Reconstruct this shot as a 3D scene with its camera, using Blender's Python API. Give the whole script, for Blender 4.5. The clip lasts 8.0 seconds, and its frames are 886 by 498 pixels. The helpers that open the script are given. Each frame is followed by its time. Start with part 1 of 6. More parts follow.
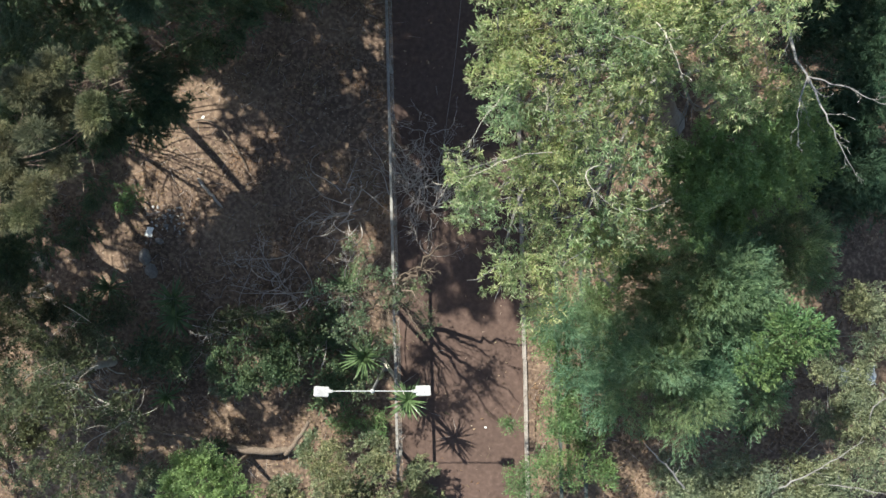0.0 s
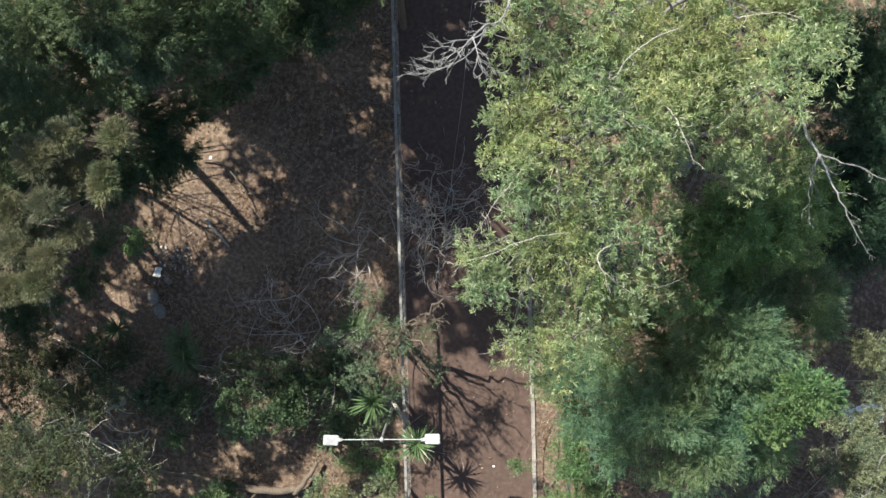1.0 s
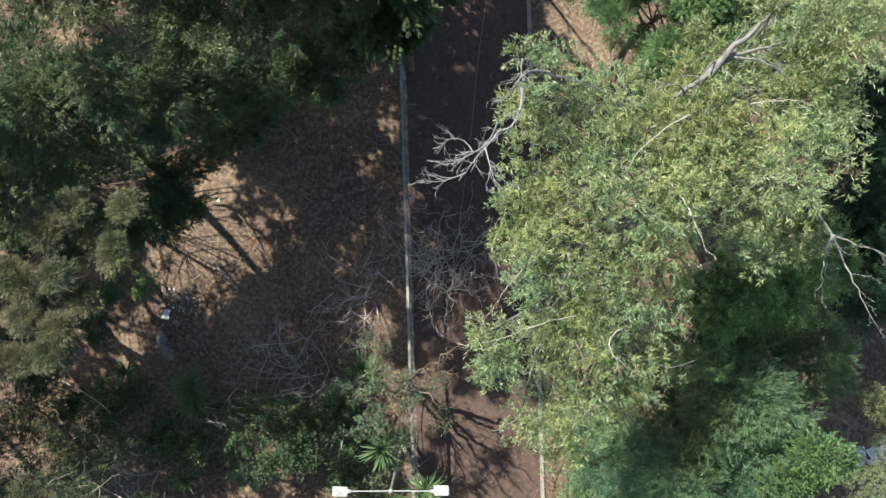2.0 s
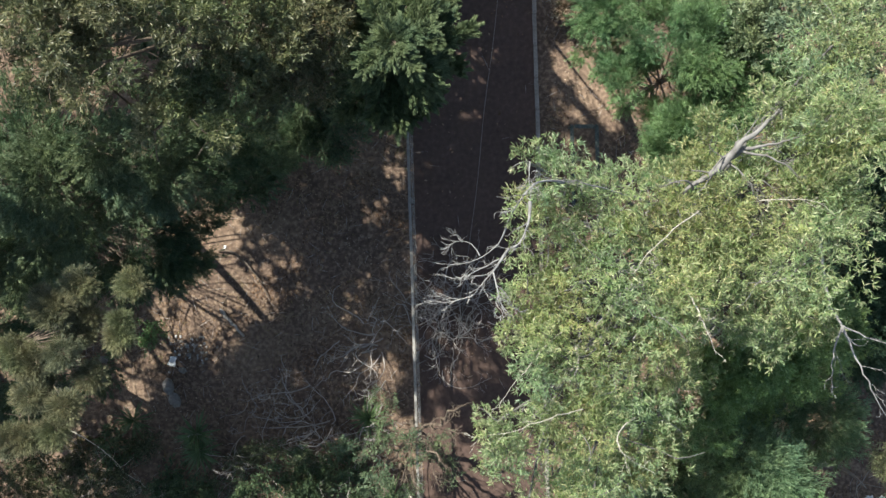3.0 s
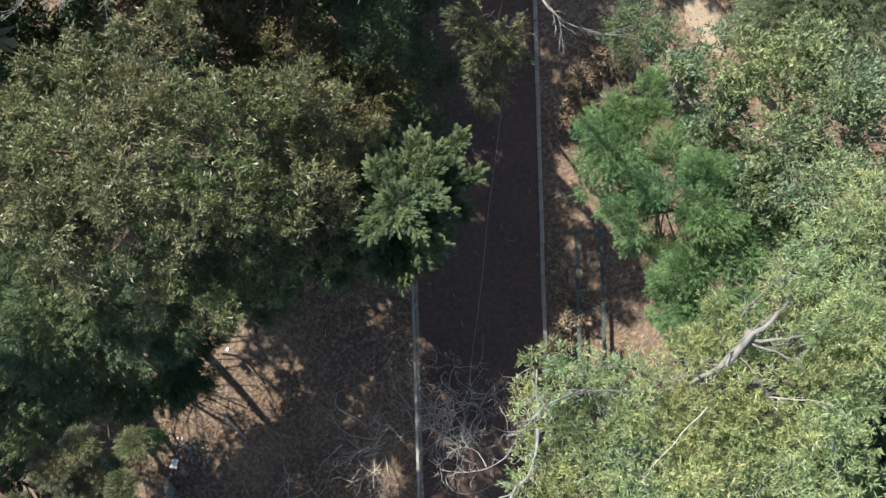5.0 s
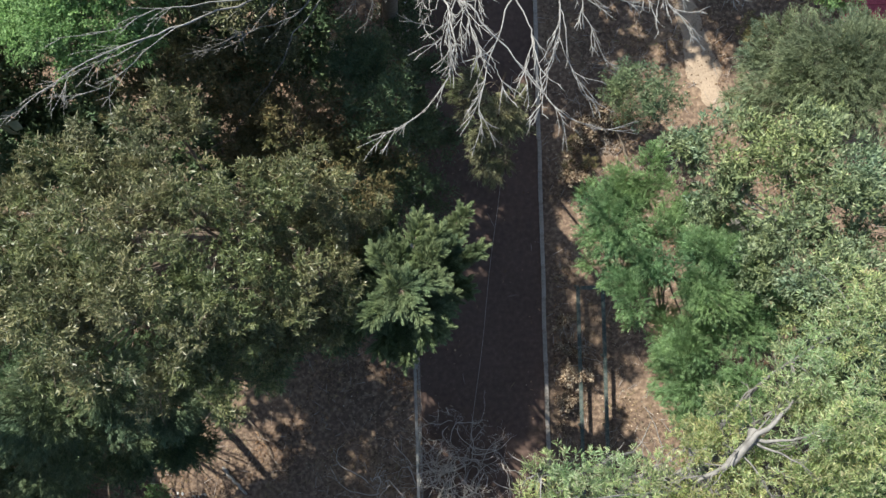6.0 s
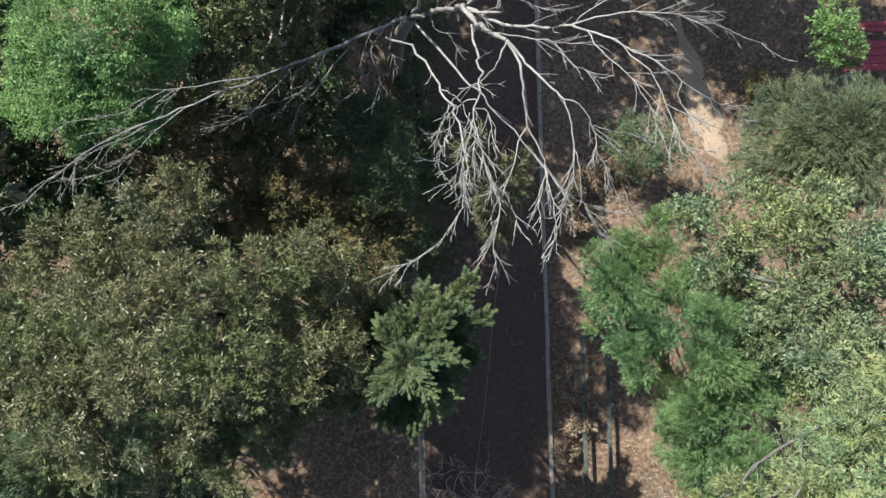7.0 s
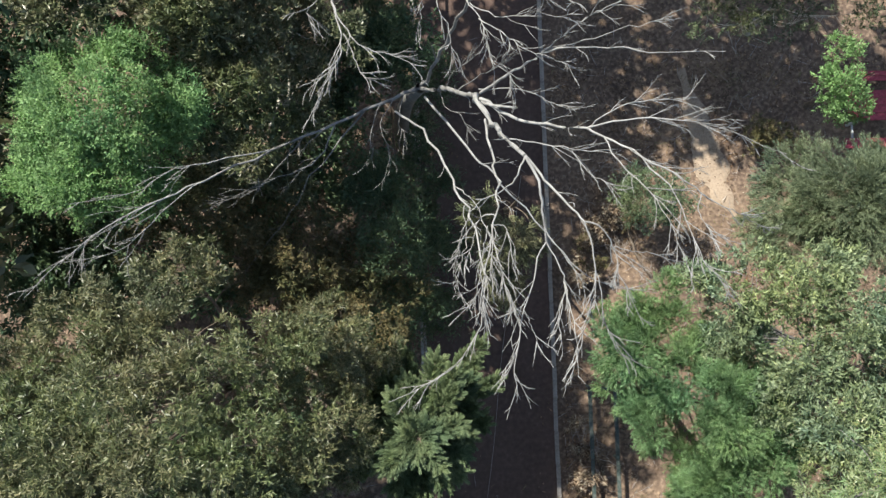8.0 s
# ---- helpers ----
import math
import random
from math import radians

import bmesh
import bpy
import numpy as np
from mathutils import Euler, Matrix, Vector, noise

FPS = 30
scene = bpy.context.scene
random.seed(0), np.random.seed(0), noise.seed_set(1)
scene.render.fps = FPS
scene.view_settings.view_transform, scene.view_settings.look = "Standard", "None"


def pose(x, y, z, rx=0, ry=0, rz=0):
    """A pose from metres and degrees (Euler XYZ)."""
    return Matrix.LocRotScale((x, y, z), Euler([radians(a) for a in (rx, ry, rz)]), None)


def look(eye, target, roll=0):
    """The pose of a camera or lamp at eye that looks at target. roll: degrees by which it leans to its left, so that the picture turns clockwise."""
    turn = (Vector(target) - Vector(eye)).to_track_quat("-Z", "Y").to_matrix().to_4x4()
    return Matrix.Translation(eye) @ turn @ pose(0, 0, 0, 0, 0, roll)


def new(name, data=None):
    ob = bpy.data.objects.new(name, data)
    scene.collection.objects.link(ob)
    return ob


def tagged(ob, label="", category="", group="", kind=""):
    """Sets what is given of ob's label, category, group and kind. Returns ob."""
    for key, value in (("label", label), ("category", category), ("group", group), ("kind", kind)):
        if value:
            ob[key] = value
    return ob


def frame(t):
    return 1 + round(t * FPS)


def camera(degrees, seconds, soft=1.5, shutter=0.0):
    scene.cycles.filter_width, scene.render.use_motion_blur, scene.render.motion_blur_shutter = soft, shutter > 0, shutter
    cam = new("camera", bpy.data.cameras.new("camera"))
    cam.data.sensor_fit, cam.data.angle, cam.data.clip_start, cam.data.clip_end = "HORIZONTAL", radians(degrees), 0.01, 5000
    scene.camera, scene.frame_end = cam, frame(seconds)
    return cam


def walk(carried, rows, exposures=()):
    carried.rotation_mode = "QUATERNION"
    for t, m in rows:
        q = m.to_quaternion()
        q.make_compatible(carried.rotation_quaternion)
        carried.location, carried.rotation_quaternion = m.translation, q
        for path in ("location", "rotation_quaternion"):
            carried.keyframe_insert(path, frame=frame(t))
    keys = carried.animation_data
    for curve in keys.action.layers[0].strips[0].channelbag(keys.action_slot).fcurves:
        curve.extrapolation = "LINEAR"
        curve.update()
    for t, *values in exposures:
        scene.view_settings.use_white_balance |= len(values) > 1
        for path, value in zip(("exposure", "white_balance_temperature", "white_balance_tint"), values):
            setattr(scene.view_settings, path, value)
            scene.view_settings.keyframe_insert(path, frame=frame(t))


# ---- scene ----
cam = camera(56.8, 8.0, soft=1.45)
POSES = [
    (0.0, 0.012, 0.002, 25.988, -0.002, 0.003, -0.002),
    (0.5, -0.063, 0.765, 26.013, -0.218, 0.092, -0.106),
    (1.0, -0.130, 1.439, 26.021, -0.400, 0.212, -0.204),
    (1.5, -0.179, 2.119, 25.992, -0.510, 0.394, -0.305),
    (3.0, -0.227, 4.394, 25.884, -0.637, 0.987, -0.299),
    (3.5, -0.230, 5.121, 25.824, -0.515, 1.122, -0.303),
    (4.0, -0.257, 5.821, 25.772, -0.298, 1.176, -0.291),
    (4.5, -0.269, 6.512, 25.753, -0.033, 1.149, -0.263),
    (6.0, -0.336, 8.609, 25.747, 1.023, 1.075, -0.222),
    (6.5, -0.405, 9.236, 25.776, 1.394, 1.042, -0.189),
    (7.0, -0.470, 9.761, 25.796, 1.837, 1.019, -0.231),
    (7.5, -0.552, 10.226, 25.761, 2.460, 1.027, -0.384),
    (8.0, -0.637, 10.689, 25.739, 3.345, 1.080, -0.560),
]
walk(cam, [(t, pose(*p)) for t, *p in POSES], [(0.0, 0.97, 6500, 6), (8.0, 0.97, 6500, 6)])

# ---------------------------------------------------------------- light
SUN_HIGH, SUN_TURN = radians(47.9), radians(-40.3)
world = bpy.data.worlds.new("world")
scene.world = world
world.use_nodes = True
sky = world.node_tree.nodes.new("ShaderNodeTexSky")
sky.sky_type, sky.sun_disc = "NISHITA", False
sky.sun_elevation, sky.sun_rotation = SUN_HIGH, SUN_TURN
backing = world.node_tree.nodes["Background"]
backing.inputs["Strength"].default_value = 0.098
world.node_tree.links.new(sky.outputs[0], backing.inputs["Color"])
sun = new("sun", bpy.data.lights.new("sun", "SUN"))
sun.data.energy, sun.data.angle, sun.data.color = 5.0, radians(0.53), (1.0, 0.95, 0.86)
SUN_FROM = Vector((math.sin(SUN_TURN) * math.cos(SUN_HIGH), math.cos(SUN_TURN) * math.cos(SUN_HIGH), math.sin(SUN_HIGH)))
sun.matrix_world = look(SUN_FROM * 60, (0, 0, 0))

# ---------------------------------------------------------------- materials


def material(name, rough=0.8):
    m = bpy.data.materials.new(name)
    m.use_nodes = True
    shader = m.node_tree.nodes["Principled BSDF"]
    shader.inputs["Roughness"].default_value = rough
    shader.inputs["Specular IOR Level"].default_value = 0.3
    return m, m.node_tree, shader


def ramp_of(tree, stops):
    node = tree.nodes.new("ShaderNodeValToRGB")
    while len(node.color_ramp.elements) < len(stops):
        node.color_ramp.elements.new(0.5)
    for element, (at, colour) in zip(node.color_ramp.elements, stops):
        element.position, element.color = at, (*colour, 1)
    return node


def noise_of(tree, scale, detail=5.0, stretch=None, kind="Object"):
    coords = tree.nodes.new("ShaderNodeTexCoord")
    node = tree.nodes.new("ShaderNodeTexNoise")
    node.inputs["Scale"].default_value, node.inputs["Detail"].default_value = scale, detail
    source = coords.outputs[kind]
    if stretch:
        mapping = tree.nodes.new("ShaderNodeMapping")
        mapping.inputs["Scale"].default_value = stretch
        tree.links.new(source, mapping.inputs["Vector"])
        source = mapping.outputs["Vector"]
    tree.links.new(source, node.inputs["Vector"])
    return node


def mixed(tree, kind, factor, a, b):
    node = tree.nodes.new("ShaderNodeMix")
    node.data_type, node.blend_type = "RGBA", kind
    if isinstance(factor, float):
        node.inputs[0].default_value = factor
    else:
        tree.links.new(factor, node.inputs[0])
    tree.links.new(a, node.inputs[6])
    tree.links.new(b, node.inputs[7])
    return node.outputs[2]


def mottled(name, broad, fine, broad_scale, fine_scale, rough=0.9, bump=0.3, blend=0.5, stretch=None, depth=0.02):
    """A surface with stains at one scale and grain at another."""
    m, tree, shader = material(name, rough)
    big, small = noise_of(tree, broad_scale, 4, stretch), noise_of(tree, fine_scale, 8, stretch)
    first, second = ramp_of(tree, broad), ramp_of(tree, fine)
    tree.links.new(big.outputs["Fac"], first.inputs[0])
    tree.links.new(small.outputs["Fac"], second.inputs[0])
    tree.links.new(mixed(tree, "MIX", blend, first.outputs[0], second.outputs[0]), shader.inputs["Base Color"])
    if bump:
        node = tree.nodes.new("ShaderNodeBump")
        node.inputs["Strength"].default_value, node.inputs["Distance"].default_value = bump, depth
        tree.links.new(small.outputs["Fac"], node.inputs["Height"])
        tree.links.new(node.outputs[0], shader.inputs["Normal"])
    return m


def leafy(name, colours, patch, rough=0.5, through_light=0.3, patch_scale=0.6, gloss=0.3):
    """Leaves: each one has its own tone, whole boughs lean to a second hue, clump shading is in the colour, and light
    comes through.
    """
    m, tree, shader = material(name, rough)
    shader.inputs["Specular IOR Level"].default_value = gloss
    geo = tree.nodes.new("ShaderNodeNewGeometry")
    tones = ramp_of(tree, [((i + 0.5) / len(colours), c) for i, c in enumerate(colours)])
    tree.links.new(geo.outputs["Random Per Island"], tones.inputs[0])
    big = noise_of(tree, patch_scale, 3)
    hue = ramp_of(tree, [(0.34, (0.86, 0.97, 1.06)), (0.47, (1, 1, 1)), (0.63, patch)])
    tree.links.new(big.outputs["Fac"], hue.inputs[0])
    tinted = mixed(tree, "MULTIPLY", 1.0, tones.outputs[0], hue.outputs[0])
    # Noise darkens and lightens sprigs: self-shading of the clumps, put into the colour.
    sprig = noise_of(tree, 2.6, 2)
    clump_shade = ramp_of(tree, [(0.36, (0.70, 0.72, 0.72)), (0.52, (1, 1, 1)), (0.66, (1.22, 1.18, 1.12))])
    tree.links.new(sprig.outputs["Fac"], clump_shade.inputs[0])
    colour = mixed(tree, "MULTIPLY", 1.0, tinted, clump_shade.outputs[0])
    tree.links.new(colour, shader.inputs["Base Color"])
    thin = tree.nodes.new("ShaderNodeBsdfTranslucent")
    tree.links.new(colour, thin.inputs["Color"])
    both = tree.nodes.new("ShaderNodeMixShader")
    both.inputs[0].default_value = through_light
    tree.links.new(shader.outputs[0], both.inputs[1])
    tree.links.new(thin.outputs[0], both.inputs[2])
    tree.links.new(both.outputs[0], tree.nodes["Material Output"].inputs["Surface"])
    return m


SOIL = mottled("woodland_soil", [(0.3, (0.074, 0.053, 0.041)), (0.5, (0.134, 0.093, 0.069)), (0.7, (0.256, 0.182, 0.124))],
               [(0.3, (0.044, 0.031, 0.026)), (0.5, (0.157, 0.108, 0.079)), (0.7, (0.401, 0.295, 0.207))], 0.35, 8.0, 0.95, 0.7, 0.5, depth=0.05)
TRACK = mottled("trodden_earth", [(0.3, (0.080, 0.053, 0.043)), (0.7, (0.124, 0.081, 0.066))],
                [(0.3, (0.052, 0.035, 0.029)), (0.55, (0.099, 0.066, 0.054)), (0.75, (0.160, 0.112, 0.092))], 0.5, 7.0, 0.92, 0.5, 0.5)
SAND = mottled("pale_bare_sand", [(0.3, (0.25, 0.185, 0.13)), (0.7, (0.36, 0.28, 0.21))],
               [(0.3, (0.21, 0.155, 0.11)), (0.6, (0.39, 0.31, 0.235))], 1.1, 16.0, 0.95, 0.5, 0.5)
CONCRETE = mottled("weathered_concrete", [(0.3, (0.22, 0.20, 0.18)), (0.7, (0.40, 0.37, 0.33))],
                   [(0.3, (0.16, 0.145, 0.13)), (0.6, (0.42, 0.39, 0.35))], 1.2, 14.0, 0.9, 0.4)
KERBSTONE = mottled("dusty_kerb_concrete", [(0.3, (0.215, 0.186, 0.164)), (0.7, (0.370, 0.322, 0.288))],
                    [(0.3, (0.130, 0.117, 0.104)), (0.6, (0.364, 0.332, 0.299))], 0.9, 12.0, 0.9, 0.4)
GREY_WOOD = mottled("grey_weathered_timber", [(0.3, (0.20, 0.185, 0.17)), (0.7, (0.36, 0.34, 0.31))],
                    [(0.35, (0.12, 0.11, 0.10)), (0.6, (0.40, 0.38, 0.35))], 0.8, 9.0, 0.85, 0.4, 0.5, (6, 1, 6))
GREEN_PAINT = mottled("chipped_green_paint", [(0.35, (0.035, 0.056, 0.051)), (0.65, (0.088, 0.108, 0.095))],
                      [(0.4, (0.037, 0.056, 0.051)), (0.62, (0.135, 0.135, 0.123)), (0.75, (0.307, 0.187, 0.197))], 1.5, 11.0, 0.55, 0.2)
WHITE_METAL = mottled("dusty_white_metal", [(0.3, (0.36, 0.36, 0.355)), (0.7, (0.48, 0.48, 0.475))],
                      [(0.35, (0.370, 0.370, 0.363)), (0.55, (0.523, 0.523, 0.517))], 5, 40, 0.45, 0.1)
GREY_METAL = mottled("galvanised_steel", [(0.3, (0.30, 0.30, 0.30)), (0.7, (0.42, 0.42, 0.42))],
                     [(0.3, (0.35, 0.35, 0.35)), (0.7, (0.6, 0.6, 0.6))], 3, 25, 0.5, 0.1)
FIN_METAL = mottled("dull_grey_metal", [(0.3, (0.160, 0.160, 0.160)), (0.7, (0.260, 0.260, 0.260))], [(0.3, (0.140, 0.140, 0.140)), (0.7, (0.280, 0.280, 0.280))], 3, 25, 0.6, 0.1)
DARK_PLASTIC = material("dark_plastic", 0.5)[0]
DARK_PLASTIC.node_tree.nodes["Principled BSDF"].inputs["Base Color"].default_value = (0.03, 0.03, 0.035, 1)
BARK = mottled("brown_bark", [(0.3, (0.09, 0.065, 0.05)), (0.7, (0.20, 0.155, 0.12))],
               [(0.3, (0.06, 0.045, 0.035)), (0.65, (0.26, 0.21, 0.165))], 1.5, 12, 0.95, 0.7, 0.5, (3, 3, 0.6))
PALE_BARK = mottled("pale_peeling_bark", [(0.3, (0.30, 0.27, 0.22)), (0.7, (0.52, 0.48, 0.41))],
                    [(0.3, (0.20, 0.175, 0.14)), (0.6, (0.55, 0.51, 0.44))], 1.5, 10, 0.85, 0.5, 0.5, (3, 3, 0.7))
DEAD_BARK = mottled("bleached_dead_wood", [(0.3, (0.160, 0.152, 0.144)), (0.7, (0.305, 0.296, 0.283))],
                    [(0.3, (0.098, 0.093, 0.088)), (0.6, (0.336, 0.327, 0.315))], 1.2, 9, 0.85, 0.5, 0.5)
DULL_BARK = mottled("dull_grey_bark", [(0.3, (0.09, 0.085, 0.08)), (0.7, (0.21, 0.20, 0.19))],
                    [(0.3, (0.065, 0.061, 0.057)), (0.6, (0.26, 0.25, 0.235))], 1.2, 9, 0.9, 0.5, 0.5)
TWIG = mottled("grey_brown_twigs", [(0.3, (0.229, 0.198, 0.180)), (0.7, (0.370, 0.334, 0.308))],
               [(0.3, (0.194, 0.167, 0.150)), (0.7, (0.422, 0.387, 0.361))], 1.0, 10, 0.9, 0.0)
GREY_TWIG = mottled("ashen_twigs", [(0.3, (0.31, 0.275, 0.25)), (0.7, (0.44, 0.40, 0.37))],
                    [(0.3, (0.27, 0.24, 0.22)), (0.7, (0.47, 0.43, 0.40))], 1.0, 10, 0.9, 0.0)
ROCK = mottled("grey_rock", [(0.3, (0.140, 0.126, 0.115)), (0.7, (0.280, 0.259, 0.238))],
               [(0.3, (0.098, 0.087, 0.077)), (0.7, (0.322, 0.301, 0.273))], 2, 12, 0.9, 0.8)
PALE_RUBBLE = mottled("pale_lime_rubble", [(0.3, (0.40, 0.39, 0.37)), (0.7, (0.56, 0.55, 0.53))],
                      [(0.3, (0.34, 0.33, 0.31)), (0.6, (0.60, 0.59, 0.57))], 4, 20, 0.85, 0.4)
PAPER = mottled("crumpled_white_plastic", [(0.3, (0.62, 0.62, 0.60)), (0.7, (0.80, 0.80, 0.79))],
                [(0.3, (0.5, 0.5, 0.49)), (0.6, (0.82, 0.82, 0.81))], 4, 20, 0.5, 0.3)
RED_PAINT = mottled("faded_red_paint", [(0.3, (0.22, 0.03, 0.05)), (0.7, (0.36, 0.06, 0.085))],
                    [(0.3, (0.16, 0.025, 0.04)), (0.65, (0.40, 0.09, 0.11))], 2, 15, 0.6, 0.2)
LITTER = leafy("dry_fallen_leaves", [(0.097, 0.067, 0.046), (0.175, 0.122, 0.079), (0.262, 0.188, 0.123), (0.340, 0.256, 0.175), (0.138, 0.094, 0.063)],
               (0.75, 0.62, 0.55), 0.8, 0.15, 0.5, 0.2)
PALE_LITTER = leafy("pale_dry_leaf_fragments", [(0.30, 0.22, 0.15), (0.46, 0.36, 0.26), (0.58, 0.49, 0.38), (0.16, 0.10, 0.065), (0.09, 0.058, 0.04)],
                    (0.8, 0.7, 0.62), 0.8, 0.1, 0.5, 0.2)
OLIVE_LEAF = leafy("olive_eucalypt_leaves", [(0.082, 0.095, 0.044), (0.129, 0.138, 0.066), (0.194, 0.190, 0.097), (0.297, 0.271, 0.159), (0.103, 0.114, 0.054)],
                   (0.80, 0.98, 0.82), 0.42, 0.25, 0.45, 0.5)
LIME_LEAF = leafy("yellow_green_eucalypt_leaves", [(0.189, 0.269, 0.121), (0.275, 0.373, 0.163), (0.367, 0.462, 0.215), (0.572, 0.593, 0.362), (0.247, 0.338, 0.152), (0.441, 0.415, 0.257), (0.317, 0.425, 0.181)],
                  (1.10, 1.0, 0.90), 0.42, 0.5, 0.7, 0.5)
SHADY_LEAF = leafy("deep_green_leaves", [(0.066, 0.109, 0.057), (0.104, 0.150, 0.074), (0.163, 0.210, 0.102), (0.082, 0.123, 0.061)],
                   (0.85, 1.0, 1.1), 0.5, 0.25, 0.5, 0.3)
MUTED_LEAF = leafy("muted_grey_green_leaves", [(0.097, 0.145, 0.080), (0.139, 0.197, 0.111), (0.201, 0.258, 0.151), (0.114, 0.163, 0.088)],
                   (1.05, 0.97, 0.85), 0.5, 0.3, 0.6, 0.3)
BLUE_LEAF = leafy("blue_green_leaves", [(0.132, 0.222, 0.128), (0.198, 0.315, 0.182), (0.275, 0.400, 0.244), (0.150, 0.255, 0.145)],
                  (1.18, 1.0, 0.85), 0.5, 0.5, 0.5, 0.2)
BRIGHT_LEAF = leafy("bright_soft_green_leaves", [(0.188, 0.290, 0.109), (0.262, 0.385, 0.152), (0.353, 0.465, 0.218), (0.217, 0.320, 0.128)],
                    (0.95, 0.97, 0.9), 0.5, 0.48, 0.7, 0.25)
BRIGHT_CROWN = leafy("clear_green_leaves", [(0.165, 0.285, 0.105), (0.230, 0.372, 0.146), (0.312, 0.450, 0.208), (0.190, 0.315, 0.122)],
                     (0.90, 0.95, 0.9), 0.55, 0.4, 0.8, 0.2)
FEATHER_LEAF = leafy("feathery_green_leaves", [(0.140, 0.245, 0.110), (0.204, 0.330, 0.152), (0.290, 0.415, 0.220), (0.166, 0.278, 0.127)],
                     (1.06, 1.0, 0.92), 0.55, 0.42, 0.5, 0.25)
PALE_NEEDLE = leafy("pale_grey_green_needles", [(0.135, 0.173, 0.103), (0.194, 0.235, 0.144), (0.270, 0.310, 0.198), (0.155, 0.193, 0.115)],
                    (1.0, 1.0, 0.92), 0.6, 0.35, 0.7, 0.2)
NEEDLE = leafy("grey_green_needles", [(0.097, 0.134, 0.064), (0.145, 0.186, 0.091), (0.212, 0.253, 0.134), (0.117, 0.151, 0.073)],
               (0.9, 1.0, 0.95), 0.6, 0.2, 0.7, 0.2)
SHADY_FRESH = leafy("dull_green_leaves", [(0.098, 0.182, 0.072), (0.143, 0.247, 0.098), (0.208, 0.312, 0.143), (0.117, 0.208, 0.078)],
                    (1.1, 0.95, 0.85), 0.5, 0.3, 0.6, 0.3)
PALE_OLIVE = leafy("pale_olive_leaves", [(0.150, 0.190, 0.100), (0.230, 0.260, 0.144), (0.340, 0.360, 0.225), (0.130, 0.165, 0.088)],
                   (1.05, 0.95, 0.85), 0.5, 0.3, 0.9, 0.3)
MIXED_LEAF = leafy("grey_and_yellow_green_leaves", [(0.122, 0.170, 0.095), (0.188, 0.244, 0.139), (0.339, 0.399, 0.243), (0.103, 0.145, 0.084), (0.263, 0.319, 0.166)],
                   (1.06, 1.03, 0.82), 0.5, 0.3, 0.8, 0.35)
TEAL_LEAF = leafy("dull_teal_green_leaves", [(0.06, 0.115, 0.07), (0.09, 0.155, 0.095), (0.13, 0.20, 0.125), (0.07, 0.125, 0.078)],
                  (0.95, 1.0, 0.95), 0.5, 0.35, 0.5, 0.2)
# Grey-green leaf tones darkened: the scrub's shade is put into the colour.
SCRUB_LEAF = leafy("shade_darkened_olive_scrub_leaves", [(0.059, 0.079, 0.042), (0.091, 0.116, 0.063), (0.157, 0.185, 0.103), (0.048, 0.066, 0.035)],
                   (1.0, 0.9, 0.75), 0.5, 0.25, 0.8, 0.3)
KHAKI_NEEDLE = leafy("khaki_needles", [(0.135, 0.133, 0.074), (0.194, 0.188, 0.108), (0.266, 0.254, 0.152), (0.155, 0.152, 0.086)],
                     (0.85, 1.0, 0.9), 0.6, 0.2, 0.9, 0.2)
BROWN_LEAF = leafy("browning_leaves", [(0.108, 0.096, 0.045), (0.167, 0.134, 0.065), (0.229, 0.178, 0.090), (0.090, 0.096, 0.045)],
                   (0.75, 0.9, 0.8), 0.55, 0.2, 0.7, 0.3)
GREY_LEAF = leafy("dusty_grey_green_leaves", [(0.138, 0.176, 0.104), (0.212, 0.252, 0.152), (0.335, 0.365, 0.235), (0.124, 0.158, 0.092)],
                  (1.0, 0.93, 0.82), 0.5, 0.25, 0.8, 0.4)
BLADE = mottled("sword_leaf_green", [(0.3, (0.056, 0.102, 0.038)), (0.7, (0.106, 0.166, 0.066))],
                [(0.3, (0.048, 0.088, 0.032)), (0.7, (0.144, 0.204, 0.098))], 1.5, 9, 0.3, 0.0)
GRASS = leafy("dry_grass_blades", [(0.26, 0.20, 0.10), (0.36, 0.28, 0.15), (0.16, 0.17, 0.06), (0.20, 0.15, 0.08)], (0.8, 0.8, 0.7), 0.7, 0.2, 0.6, 0.2)

# ---------------------------------------------------------------- mesh helpers


def mesh_from(name, verts, faces):
    """A mesh from an array of corners and an array of quads."""
    me = bpy.data.meshes.new(name)
    verts, faces = np.asarray(verts, np.float32), np.asarray(faces, np.int32)
    me.vertices.add(len(verts))
    me.vertices.foreach_set("co", verts.ravel())
    me.loops.add(faces.size)
    me.loops.foreach_set("vertex_index", faces.ravel())
    me.polygons.add(len(faces))
    me.polygons.foreach_set("loop_start", np.arange(0, faces.size, faces.shape[1], dtype=np.int32))
    me.update(calc_edges=True)
    return me


def thing(name, x, y, z, label, category, group="", kind=""):
    ob = new(name)
    ob.location = (x, y, z)
    return tagged(ob, label, category, group, kind)


def part(name, data, mat, parent, label="", smooth=False):
    """Links a bmesh or mesh, given in the world's place, as one part under a thing or under a part."""
    if isinstance(data, bmesh.types.BMesh):
        me = bpy.data.meshes.new(name)
        data.to_mesh(me)
        data.free()
    else:
        me = data
    if mat:
        me.materials.append(mat)
    if smooth:
        me.polygons.foreach_set("use_smooth", np.ones(len(me.polygons), bool))
    ob = new(name, me)
    if parent:
        top = parent
        shift = Vector((0, 0, 0))
        while top:
            shift += top.location
            top = top.parent
        me.transform(Matrix.Translation(-shift))
        ob.parent = parent
    return tagged(ob, label)


